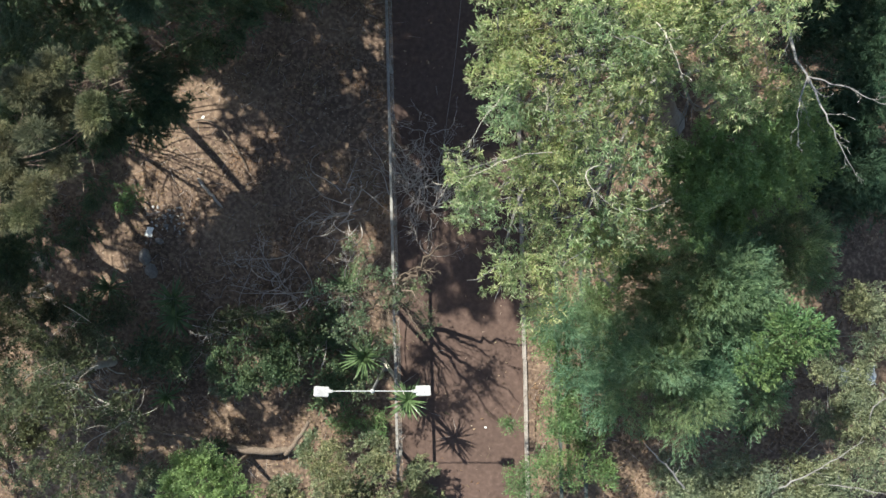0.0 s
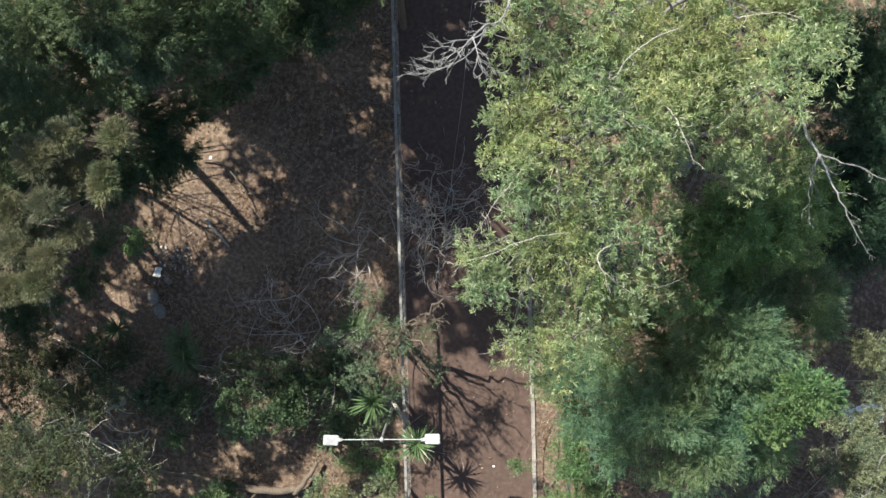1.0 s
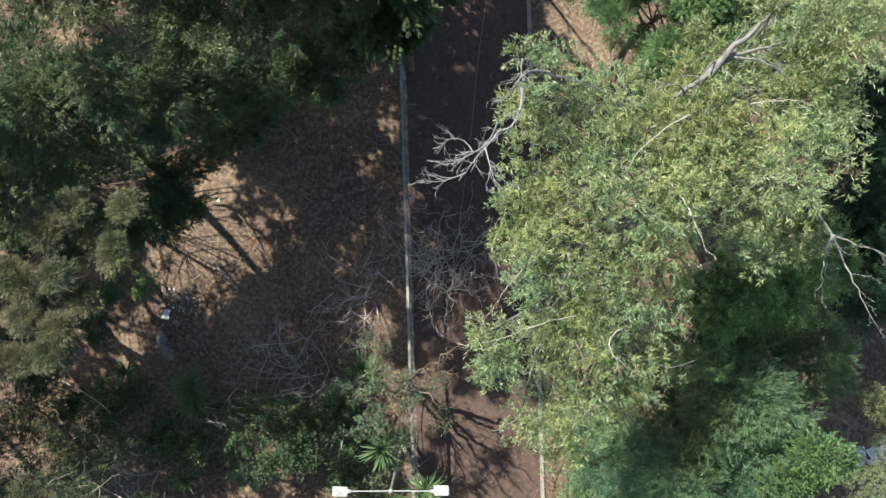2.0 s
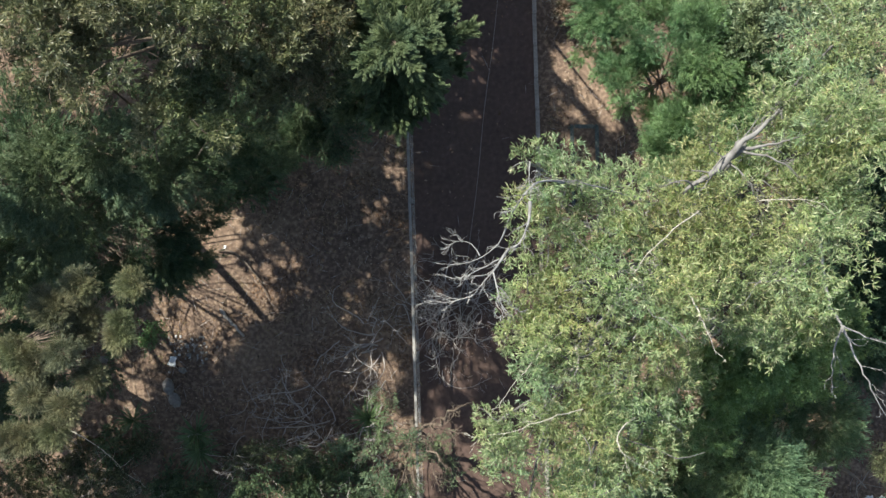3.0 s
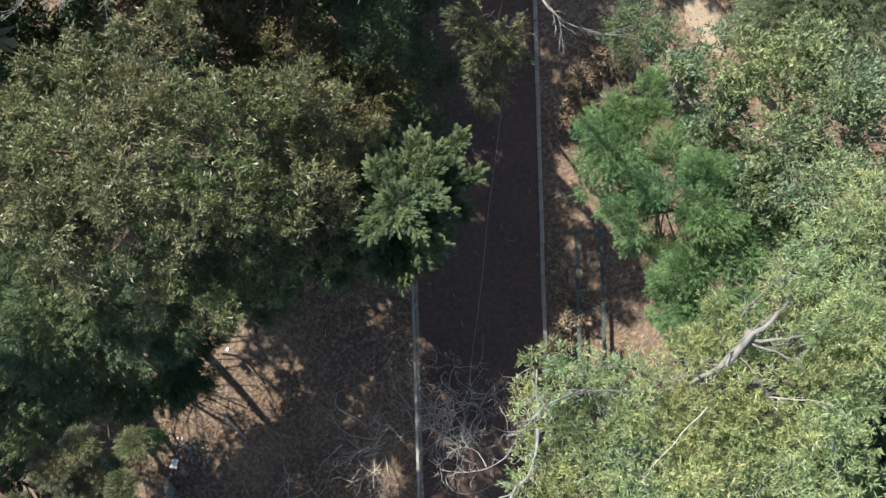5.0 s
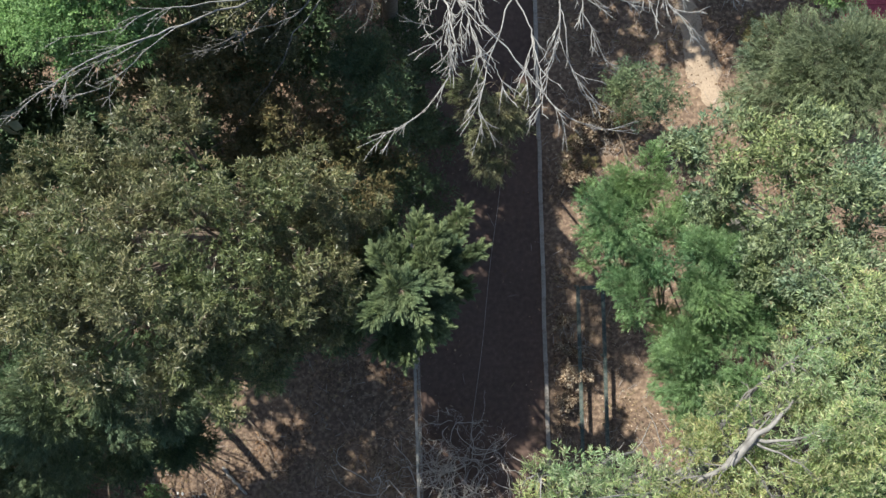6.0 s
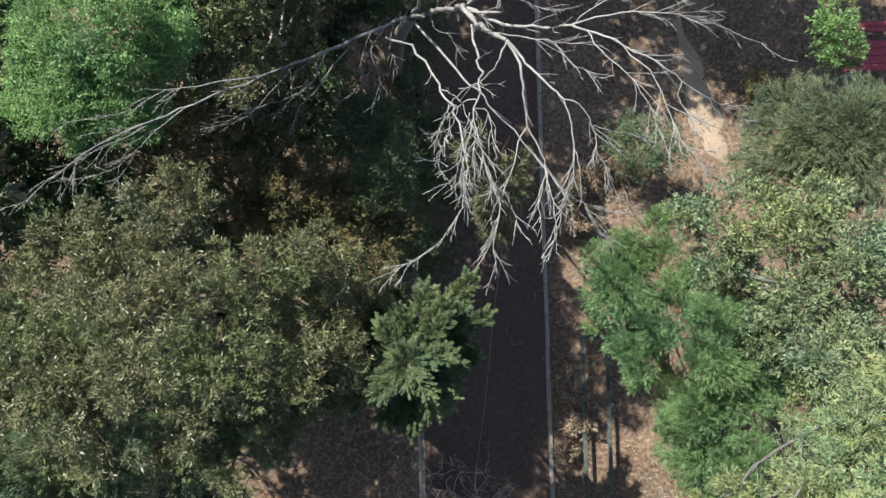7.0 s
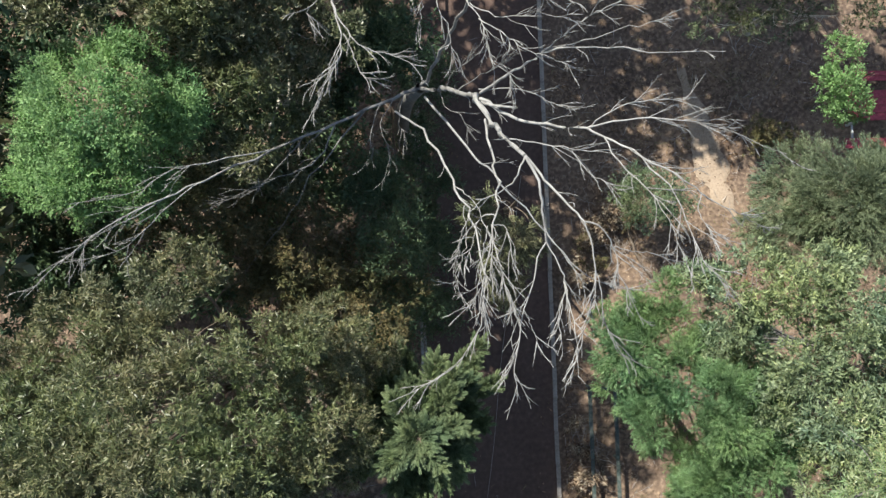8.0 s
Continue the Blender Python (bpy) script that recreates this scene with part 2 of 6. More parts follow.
def box(bm, x0, x1, y0, y1, z0, z1, bevel=0.0, turn=0.0):
    made = bmesh.ops.create_cube(bm, size=1.0)["verts"]
    m = Matrix.Translation(((x0 + x1) / 2, (y0 + y1) / 2, (z0 + z1) / 2)) @ Matrix.Rotation(turn, 4, "Z") @ Matrix.Diagonal((x1 - x0, y1 - y0, z1 - z0, 1))
    bmesh.ops.transform(bm, matrix=m, verts=made)
    if bevel:
        edges = list({e for v in made for e in v.link_edges})
        bmesh.ops.bevel(bm, geom=edges, offset=bevel, segments=2, affect="EDGES")
    return bm


def curve_through(start, via, end, count):
    """Points along a smooth bend from start past via to end."""
    a, b, c = np.array(start, float), np.array(via, float), np.array(end, float)
    s = np.linspace(0, 1, count)[:, None]
    mid = 2 * b - (a + c) / 2
    return (1 - s) ** 2 * a + 2 * s * (1 - s) * mid + s**2 * c


def spline(stops, count):
    """Points along a smooth line through all the stops."""
    p = np.array([np.array(q, float) for q in stops])
    p = np.concatenate([[2 * p[0] - p[1]], p, [2 * p[-1] - p[-2]]])
    out = []
    for u in np.linspace(0, len(p) - 3, count):
        i = min(int(u), len(p) - 4)
        f = u - i
        a, b, c, d = p[i : i + 4]
        out.append(0.5 * (2 * b + (c - a) * f + (2 * a - 5 * b + 4 * c - d) * f**2 + (3 * b - a - 3 * c + d) * f**3))
    return np.array(out)


def tubes(name, lines):
    """One mesh of tapered tubes; a line is (points, radii, sides)."""
    verts, faces, base = [], [], 0
    for points, radii, sides in lines:
        points, radii = np.asarray(points, float), np.asarray(radii, float)
        ahead = np.gradient(points, axis=0)
        ahead /= np.linalg.norm(ahead, axis=1, keepdims=True) + 1e-9
        ref = np.where(np.abs(ahead[:, 2:3]) > 0.9, [[1.0, 0, 0]], [[0, 0, 1.0]])
        u = np.cross(ahead, ref)
        u /= np.linalg.norm(u, axis=1, keepdims=True) + 1e-9
        v = np.cross(ahead, u)
        a = np.arange(sides) * 2 * np.pi / sides
        ring = points[:, None] + radii[:, None, None] * (np.cos(a)[None, :, None] * u[:, None] + np.sin(a)[None, :, None] * v[:, None])
        verts.append(ring.reshape(-1, 3))
        i, j = np.meshgrid(np.arange(len(points) - 1), np.arange(sides), indexing="ij")
        k = (j + 1) % sides
        faces.append(base + np.stack([i * sides + j, i * sides + k, (i + 1) * sides + k, (i + 1) * sides + j], -1).reshape(-1, 4))
        base += len(points) * sides
    return mesh_from(name, np.concatenate(verts), np.concatenate(faces))


def wander(rng, start, aim, length, steps, jitter, sag=0.0):
    """A crooked twig from start along aim."""
    points, heading = [np.array(start, float)], np.array(aim, float) / np.linalg.norm(aim)
    for _ in range(steps):
        heading = heading + rng.normal(size=3) * jitter + (0, 0, sag)
        heading /= np.linalg.norm(heading)
        points.append(points[-1] + heading * length / steps)
    return np.array(points)


def twigs_on(rng, points, radius, length, depth, kids, jitter=0.21, sag=0.0, spread=0.5, first=0.2):
    """Side twigs on a bough, and twigs on those, thinner and shorter each time."""
    lines = []
    for _ in range(kids):
        f = first + (1 - first) * rng.random() ** 0.8
        at = f * (len(points) - 1)
        i = min(int(at), len(points) - 2)
        start = points[i] + (points[i + 1] - points[i]) * (at - i)
        along = points[i + 1] - points[i]
        along = along / (np.linalg.norm(along) + 1e-9)
        side = rng.normal(size=3) * (1, 1, 0.7)
        side -= along * (side @ along)
        side /= np.linalg.norm(side) + 1e-9
        long = length * (0.45 + 0.75 * rng.random()) * (1.15 - 0.6 * f)
        thin = max(0.005, radius * (0.75 - 0.45 * f))
        line = wander(rng, start, along + side * spread * (0.5 + rng.random()), long, 6 if depth > 1 else 4, jitter, sag)
        lines.append((line, np.linspace(thin, thin * 0.35, len(line)), 4 if depth > 1 else 3))
        if depth > 1:
            lines += twigs_on(rng, line, thin * 0.75, long * 0.55, depth - 1, min(4, max(2, kids // 3)), jitter, sag, spread, 0.2)
    return lines


def bough(rng, start, via, end, thick, thin, kids=9, twig=0.9, depth=2, sides=7, sag=0.0, crook=0.03, jitter=0.21):
    """A bare bough with its twigs, as tubes."""
    points = curve_through(start, via, end, 14)
    size = np.linalg.norm(points[-1] - points[0])
    points[1:-1] += np.cumsum(rng.normal(size=(12, 3)) * crook * size / 14, 0) * np.sin(np.linspace(0.3, 2.9, 12))[:, None] + rng.normal(size=(12, 3)) * crook * size * 0.045
    radii = thick + (thin - thick) * np.linspace(0, 1, 14) ** 0.65
    return [(points, radii, sides)] + twigs_on(rng, points, (thick + thin) * 0.28, twig, depth, kids, jitter, sag=sag)


def leaf_cloud(rng, lobes, length, width, cover, tuft, reach, droop=0.35, flat=0.75, spray=False, clumps=9, face=0.8, stem=None, fan=0.0, lump=1.0, ball=False, rosette=0.0):
    """Leaves in tufts, tufts in clumps, clumps over the upper side of each lobe of a crown."""
    parts = []
    for x, y, z, r in lobes:
        total = int(math.pi * r * r * cover / (length * width * 0.55))
        kinds = max(4, int(clumps * (0.6 + 0.5 * r)))
        out = rng.normal(size=(kinds, 3))
        out /= np.linalg.norm(out, axis=1, keepdims=True)
        out[:, 2] = np.where(rng.random(kinds) < 0.75, np.abs(out[:, 2]), out[:, 2])
        hubs = out * (r * (0.35 + 0.5 * rng.random(kinds)))[:, None] * (1, 1, flat)
        sizes = lump * r * (0.26 + 0.24 * rng.random(kinds))
        if ball:
            hubs, sizes = hubs * 0.2, np.full(kinds, r * 0.8)
        count = max(8, total // tuft)
        which = rng.choice(kinds, count, p=sizes**2 / (sizes**2).sum())
        way = rng.normal(size=(count, 3))
        way /= np.linalg.norm(way, axis=1, keepdims=True)
        way[:, 2] = np.where(rng.random(count) < 0.7, np.abs(way[:, 2]), way[:, 2])
        centre = np.array((x, y, z)) + hubs[which] + way * (sizes[which] * (0.45 + 0.6 * rng.random(count)))[:, None] * (1, 1, 0.8)
        axis = way * 0.7 + out[which] * 0.6 + rng.normal(size=(count, 3)) * 0.35 - (0, 0, droop * 0.5)
        if ball:
            axis = way + rng.normal(size=(count, 3)) * 0.1
        elif stem is not None:
            away = centre - np.array(stem)
            away[:, 2] *= 0.25
            axis = axis * (1 - fan) + away / (np.linalg.norm(away, axis=1, keepdims=True) + 1e-9) * fan - (0, 0, droop * 0.3)
        axis /= np.linalg.norm(axis, axis=1, keepdims=True)
        n = count * tuft
        idx = np.repeat(np.arange(count), tuft)
        along = rng.random(n)[:, None] * reach
        if ball:
            p = centre[idx] + rng.normal(size=(n, 3)) * reach
            d = axis[idx] + rng.normal(size=(n, 3)) * 0.22
        elif rosette and not spray:
            p = centre[idx] + rng.normal(size=(n, 3)) * reach * 0.14 + axis[idx] * along * 0.3
            d = axis[idx] * rosette + rng.normal(size=(n, 3)) * 0.75 + (0, 0, 0.25) - (0, 0, droop)
        elif spray:
            p = centre[idx] + axis[idx] * along + rng.normal(size=(n, 3)) * reach * 0.10
            d = axis[idx] + rng.normal(size=(n, 3)) * 0.28 - (0, 0, droop * 0.3)
        else:
            p = centre[idx] + axis[idx] * along + rng.normal(size=(n, 3)) * reach * 0.22
            d = axis[idx] * 0.6 + rng.normal(size=(n, 3)) * 0.65 - (0, 0, droop)
        d /= np.linalg.norm(d, axis=1, keepdims=True)
        s = np.cross(d, rng.normal(size=(n, 3)) * 0.85 + (-0.35 * face, 0.5 * face, face))
        s /= np.linalg.norm(s, axis=1, keepdims=True) + 1e-9
        long = length * (0.6 + 0.8 * rng.random((n, 1)))
        wide = width * (0.7 + 0.6 * rng.random((n, 1))) * 0.5
        bend = np.cross(d, s) * long * 0.12
        parts.append(np.stack([p, p + d * long * 0.45 + s * wide + bend, p + d * long, p + d * long * 0.45 - s * wide + bend], 1))
    quads = np.concatenate(parts)
    return quads.reshape(-1, 3), np.arange(len(quads) * 4).reshape(-1, 4)


def foliage(name, rng, lobes, leaf):
    return mesh_from(name, *leaf_cloud(rng, lobes, **leaf))


EUCALYPT = dict(length=0.105, width=0.02, cover=1.95, tuft=13, reach=0.15, droop=0.25, face=0.6, clumps=11, lump=0.85, rosette=0.8)
SPARSE = dict(length=0.105, width=0.026, cover=1.8, tuft=10, reach=0.16, droop=0.2, face=0.6, rosette=0.8)
FULL = dict(length=0.11, width=0.038, cover=1.9, tuft=12, reach=0.2, droop=0.1, face=0.5, clumps=10, lump=1.0)
FINE = dict(length=0.085, width=0.026, cover=1.4, tuft=10, reach=0.24, droop=0.1, face=0.5, clumps=10, lump=1.1)
SMALL = dict(length=0.075, width=0.036, cover=3.0, tuft=13, reach=0.15, droop=0.1, face=0.5, clumps=12, lump=0.8)
FEATHER = dict(length=0.10, width=0.025, cover=3.0, tuft=16, reach=0.18, droop=0.05, face=0.35, clumps=15, lump=0.72)
NEEDLES = dict(length=0.15, width=0.018, cover=3.1, tuft=30, reach=0.30, droop=0.2, spray=True, fan=0.45, clumps=9, face=0.4)
POMPON = dict(length=0.085, width=0.009, cover=4.6, tuft=16, reach=0.03, droop=0.0, clumps=3, face=0.3, flat=0.9, ball=True)
SHADE = dict(length=0.165, width=0.06, cover=2.5, tuft=14, reach=0.26, droop=0.1, face=0.4, clumps=12, lump=0.8)
DISTANT = dict(length=0.40, width=0.19, cover=2.3, tuft=12, reach=0.4, droop=0.2, face=0.5)


def tree(name, seed, base, top, lobes, leaf, leaf_mat, bark, label, category="tree", thick=0.2, lean=0.0, stems=5, group="", poke=0.0):
    """A tapered trunk, limbs that run out to each lobe of the crown, and the leaves."""
    rng = np.random.default_rng(seed)
    root = thing(name, base[0], base[1], ground_at(*base) - 0.05, label, category, group)
    low = np.array((*base, root.location.z))
    head = np.array(top, float)
    points = curve_through(low, (low + head) / 2 + rng.normal(size=3) * (0.25, 0.25, 0) * (head[2] / 10), head, 12)
    radii = thick * (1 - 0.78 * np.linspace(0, 1, 12) ** 1.3) + thick * 0.5 * np.exp(-np.linspace(0, 12, 12) * 1.2)
    part("trunk", tubes("trunk", [(points, radii, 10)]), bark, root, smooth=True)
    lines = []
    for x, y, z, r in lobes:
        hub = np.array((x, y, z - 0.15 * r))
        f = min(0.97, max(0.35, (z - 0.45 * np.hypot(x - head[0], y - head[1])) / (head[2] + 0.01) * 0.85))
        start = points[int(f * 11)]
        mid = (start + hub) / 2 + (0, 0, -0.12 * np.linalg.norm(hub - start)) + rng.normal(size=3) * 0.12
        limb = curve_through(start, mid, hub, 10)
        if poke:
            bends = np.linspace(0, 1, 10)[:, None]
            limb = limb + np.sin(bends * math.pi) * np.sin(bends * rng.uniform(5, 9) + rng.random()) * rng.normal(size=3) * 0.22
        thin = max(0.012, thick * 0.26 * (1 - 0.4 * f))
        part("limb", tubes("limb", [(limb, np.linspace(thin, max(0.008, thin * 0.35), 10), 6)]), bark, root, smooth=True)
        for _ in range(stems):
            aim = rng.normal(size=3) * (1, 1, 0.6) + (0, 0, 0.45)
            line = wander(rng, limb[rng.integers(5, 10)], aim, r * (0.7 + poke + 0.45 * rng.random()), 6, 0.22 + 0.2 * poke, -0.03)
            lines.append((line, np.linspace(max(0.007, thin * 0.28), 0.004, 7), 4))
    tagged(part("fine_twig", tubes("fine_twig", lines), bark, root, smooth=True), kind="stuff")
    part("crown", foliage("crown", rng, lobes, {"stem": top} | leaf), leaf_mat, root)
    return root


# ---------------------------------------------------------------- ground, path, kerb
LEAN = -0.024  # the path bears a little to the left as it goes


def across(x, y):
    """The place x metres across the path at y metres along it."""
    return x + LEAN * y


def ground_at(x, y):
    side = x - LEAN * y
    z = -0.032 * max(0.0, -1.9 - side) if side > -14 else -0.387
    away = min(1.0, max(0.0, (abs(side - 0.5) - 2.3) / 1.5))
    return z + away * 0.10 * (noise.noise((x * 0.45, y * 0.45, 3.1)) + 0.4 * noise.noise((x * 1.7, y * 1.7, 8.2)))


def ground_sheet():
    near = np.arange(-18, 18.01, 0.3)
    far = np.array([22, 28, 36, 50, 80, 140, 300, 700, 1500.0])
    xs = np.concatenate([-far[::-1], near, far])
    ys = np.concatenate([-far[::-1] + 4, near + 4, far + 4])
    verts = [(x, y, ground_at(x, y) if abs(x) < 40 and abs(y) < 60 else -0.38) for x in xs for y in ys]
    i, j = np.meshgrid(np.arange(len(xs) - 1), np.arange(len(ys) - 1), indexing="ij")
    n = len(ys)
    faces = np.stack([i * n + j, (i + 1) * n + j, (i + 1) * n + j + 1, i * n + j + 1], -1).reshape(-1, 4)
    ground = part("ground", mesh_from("ground", verts, faces), SOIL, None, smooth=True)
    tagged(ground, "brown woodland soil strewn with dry fallen leaves", "ground", kind="structure")


ground_sheet()


def path_sheet():
    ys = np.arange(-40, 60.01, 0.5)
    xs = np.linspace(-1.42, 2.44, 14)
    verts = [(across(x, y), y, 0.012 + 0.012 * noise.noise((x * 0.9, y * 0.9, 1.0))) for y in ys for x in xs]
    i, j = np.meshgrid(np.arange(len(ys) - 1), np.arange(len(xs) - 1), indexing="ij")
    n = len(xs)
    faces = np.stack([i * n + j, i * n + j + 1, (i + 1) * n + j + 1, (i + 1) * n + j], -1).reshape(-1, 4)
    path = part("path", mesh_from("path", verts, faces), TRACK, None, smooth=True)
    tagged(path, "reddish brown trodden earth path between trees", "path", kind="structure")


path_sheet()


def sand_track():
    """A worn strip of pale bare sand on the verge, with a ragged edge."""
    stops = [(6.48, 17.86, 0), (7.05, 15.87, 0), (7.40, 14.61, 0), (7.77, 13.53, 0), (8.79, 12.46, 0)]
    line = spline(stops, 40)
    verts, faces = [], []
    for i, (x, y, z) in enumerate(line):
        f = i / 39
        half = 0.16 + 0.42 * math.sin(math.pi * min(1, f * 1.15)) ** 2 + 0.18 * noise.noise((f * 9, 0, 4.0))
        for k in range(9):
            u = (k / 8 - 0.5) * 2
            px, py = x + u * half * 0.97, y + u * half * 0.25 + 0.1 * noise.noise((x * 3, u * 2, 1.0))
            verts.append((px, py, ground_at(px, py) + 0.045 * (1 - u**4) - 0.012))
        if i:
            faces += [(i * 9 + k, i * 9 + k + 1, (i - 1) * 9 + k + 1, (i - 1) * 9 + k) for k in range(8)]
    track = part("sand_track", mesh_from("sand_track", verts, np.array(faces)), SAND, None, smooth=True)
    tagged(track, "pale worn strip of bare sand between shrubs", "path", kind="structure")


sand_track()

# ---------------------------------------------------------------- litter and grass


def scatter(name, seed, count, area, size, wide, lift, mat, label, category, upright=0.0, patchy=0.0, keep_off=True):
    rng = np.random.default_rng(seed)
    x0, x1, y0, y1 = area
    spots = np.stack([rng.uniform(x0, x1, count), rng.uniform(y0, y1, count)], 1)
    side = spots[:, 0] - LEAN * spots[:, 1]
    keep = np.ones(count, bool)
    if keep_off:
        keep &= ((side < -1.4) | (side > 2.75)) | (rng.random(count) < 0.05)
    if patchy:
        cloud = np.array([noise.noise((x * 0.6, y * 0.6, seed)) for x, y in spots])
        keep &= cloud > patchy * rng.random(count) - 0.1
    spots = spots[keep]
    n = len(spots)
    z = np.array([ground_at(x, y) for x, y in spots])
    on_path = (spots[:, 0] - LEAN * spots[:, 1] > -1.42) & (spots[:, 0] - LEAN * spots[:, 1] < 2.5)
    z = np.where(on_path, 0.026, z)
    p = np.stack([spots[:, 0], spots[:, 1], z + lift + rng.random(n) * lift], 1)
    turn = rng.uniform(0, 2 * np.pi, n)
    d = np.stack([np.cos(turn), np.sin(turn), rng.normal(size=n) * 0.25 + upright], 1)
    d /= np.linalg.norm(d, axis=1, keepdims=True)
    s = np.cross(d, rng.normal(size=(n, 3)) * 0.35 + (0, 0, 1))
    s /= np.linalg.norm(s, axis=1, keepdims=True)
    long, half = size * (0.5 + rng.random((n, 1))), wide * (0.6 + 0.8 * rng.random((n, 1))) * 0.5
    up = np.array((0, 0, 1)) * half * 0.5
    quads = np.stack([p, p + d * long * 0.5 + s * half + up, p + d * long, p + d * long * 0.5 - s * half + up], 1)
    ob = part(name, mesh_from(name, quads.reshape(-1, 3), np.arange(n * 4).reshape(-1, 4)), mat, None)
    tagged(ob, label, category, kind="stuff")


scatter("leaf_litter", 11, 120000, (-16, 14, -10, 20), 0.085, 0.04, 0.008, LITTER, "dry tan and brown leaves fallen over the soil", "leaf litter", patchy=0.3)
scatter("leaf_crumbs", 14, 32000, (-15, 12, -9, 19), 0.05, 0.03, 0.006, PALE_LITTER, "small pale dry leaf fragments over the soil", "leaf litter", patchy=0.3)
scatter("broad_leaf_litter", 15, 16000, (-15, 12, -9, 19), 0.11, 0.055, 0.010, LITTER, "large curled dry leaves over the soil", "leaf litter", patchy=0.5)
scatter("dry_grass", 12, 16000, (-15, 12, -10, 19), 0.24, 0.013, 0.004, GRASS, "short dry straw-coloured grass in loose patches", "grass", upright=0.7, patchy=0.45)
scatter("fallen_twigs", 13, 5000, (-15, 12, -10, 19), 0.45, 0.016, 0.012, TWIG, "thin grey twigs lying loose on the soil", "twigs")

# ---------------------------------------------------------------- fence, rails, cable, lamp


def timber_fence():
    """Posts with a flat grey top rail nearly two metres up, along the left side of the path."""
    root = thing("fence", across(-1.48, 0), 0, 0, "weathered grey fence with a flat top rail beside the path", "fence")
    x, y = -1.475, -16.0
    n = 0
    while y < 30:
        bm = box(bmesh.new(), across(x, y) - 0.05, across(x, y) + 0.05, y - 0.05, y + 0.05, -0.3, 1.83, 0.012)
        part("post", bm, GREY_WOOD, root)
        bm = box(bmesh.new(), -0.042, 0.042, -1.193, 1.193, 1.835, 1.885, 0.01)
        bmesh.ops.transform(bm, matrix=Matrix.Translation((across(x, y + 1.2), y + 1.2, 0.01 * math.sin(n * 2.1))) @ Matrix.Rotation(-LEAN + 0.004 * math.sin(n * 1.7), 4, "Z"), verts=bm.verts)
        part("top_rail", bm, GREY_WOOD, root)
        y += 2.4
        n += 1
    for z in (0.35, 0.8, 1.25, 1.65):
        line = np.array([(across(x + 0.06, v), v, z + 0.02 * math.sin(v)) for v in np.linspace(-16, 30, 60)])
        part("wire", tubes("wire", [(line, np.full(60, 0.003), 4)]), GREY_METAL, root)


timber_fence()


def green_rail(x, y0, y1, root):
    steps = int((y1 - y0) / 2.0)
    for i in range(steps + 1):
        y = y0 + (y1 - y0) * i / steps
        part("post", box(bmesh.new(), across(x, y) - 0.035, across(x, y) + 0.035, y - 0.035, y + 0.035, -0.2, 0.575, 0.008), GREEN_PAINT, root)
        if i < steps:
            half = (y1 - y0) / steps / 2 - 0.004
            bm = box(bmesh.new(), -0.058, 0.058, -half, half, 0.578, 0.638, 0.015)
            bmesh.ops.transform(bm, matrix=Matrix.Translation((across(x, y + half), y + half, 0)) @ Matrix.Rotation(-LEAN, 4, "Z"), verts=bm.verts)
            part("rail", bm, GREEN_PAINT, root)


green_root = thing("barrier_rail", across(3.9, 0), 0, 0, "low double barrier rail with chipped green paint beside the kerb", "barrier")
green_rail(3.50, -18.0, 7.9, green_root)
green_rail(4.26, -18.0, 7.9, green_root)
part("end_rail", box(bmesh.new(), across(3.58, 7.9), across(4.18, 7.9), 7.80, 7.92, 0.58, 0.636, 0.012), GREEN_PAINT, green_root)

cable_line = np.array([(0.12 + (y - 3.84) * 0.118 + 0.02 * math.sin(y * 1.3), y, 0.034) for y in np.linspace(1.5, 14.5, 50)])
cable = thing("cable", 0.5, 6, 0.03, "thin pale cable lying along the path", "cable")
part("strand", tubes("strand", [(cable_line, np.full(50, 0.007), 5)]), CONCRETE, cable)


def lamp_head(root, x, side):
    """A flat white lamp head on a short neck at the end of the arm."""
    bm = box(bmesh.new(), -0.20, 0.20, -0.135, 0.135, -0.03, 0.03, 0.02)
    m = Matrix.Translation((x + side * 0.21, -3.74 + 0.012 * side, 4.42)) @ Matrix.Rotation(radians(-4 if side < 0 else 2), 4, "Z") @ Matrix.Rotation(radians(-7 * side), 4, "Y")
    bmesh.ops.transform(bm, matrix=m, verts=bm.verts)
    head = part("lamp_head", bm, WHITE_METAL, root, "white rectangular lamp head")
    for i in range(4):
        bm = box(bmesh.new(), -0.11 + i * 0.06, -0.085 + i * 0.06, -0.09 + 0.02 * (i % 2), 0.09 - 0.03 * (i % 3), 0.031, 0.040)
        bmesh.ops.transform(bm, matrix=m, verts=bm.verts)
        part("cooling_fin", bm, GREY_METAL, head)
    bm = box(bmesh.new(), -0.16, 0.16, -0.10, 0.10, -0.036, -0.031)
    bmesh.ops.transform(bm, matrix=m, verts=bm.verts)
    part("lens", bm, CONCRETE, head, "pale lens underneath")
    bm = box(bmesh.new(), x - 0.055, x + 0.055, -3.785, -3.695, 4.385, 4.455, 0.015)
    part("neck", bm, WHITE_METAL, root)
    part("clamp", box(bmesh.new(), x - side * 0.07 - 0.02, x - side * 0.07 + 0.02, -3.775, -3.705, 4.38, 4.46, 0.008), GREY_METAL, root)


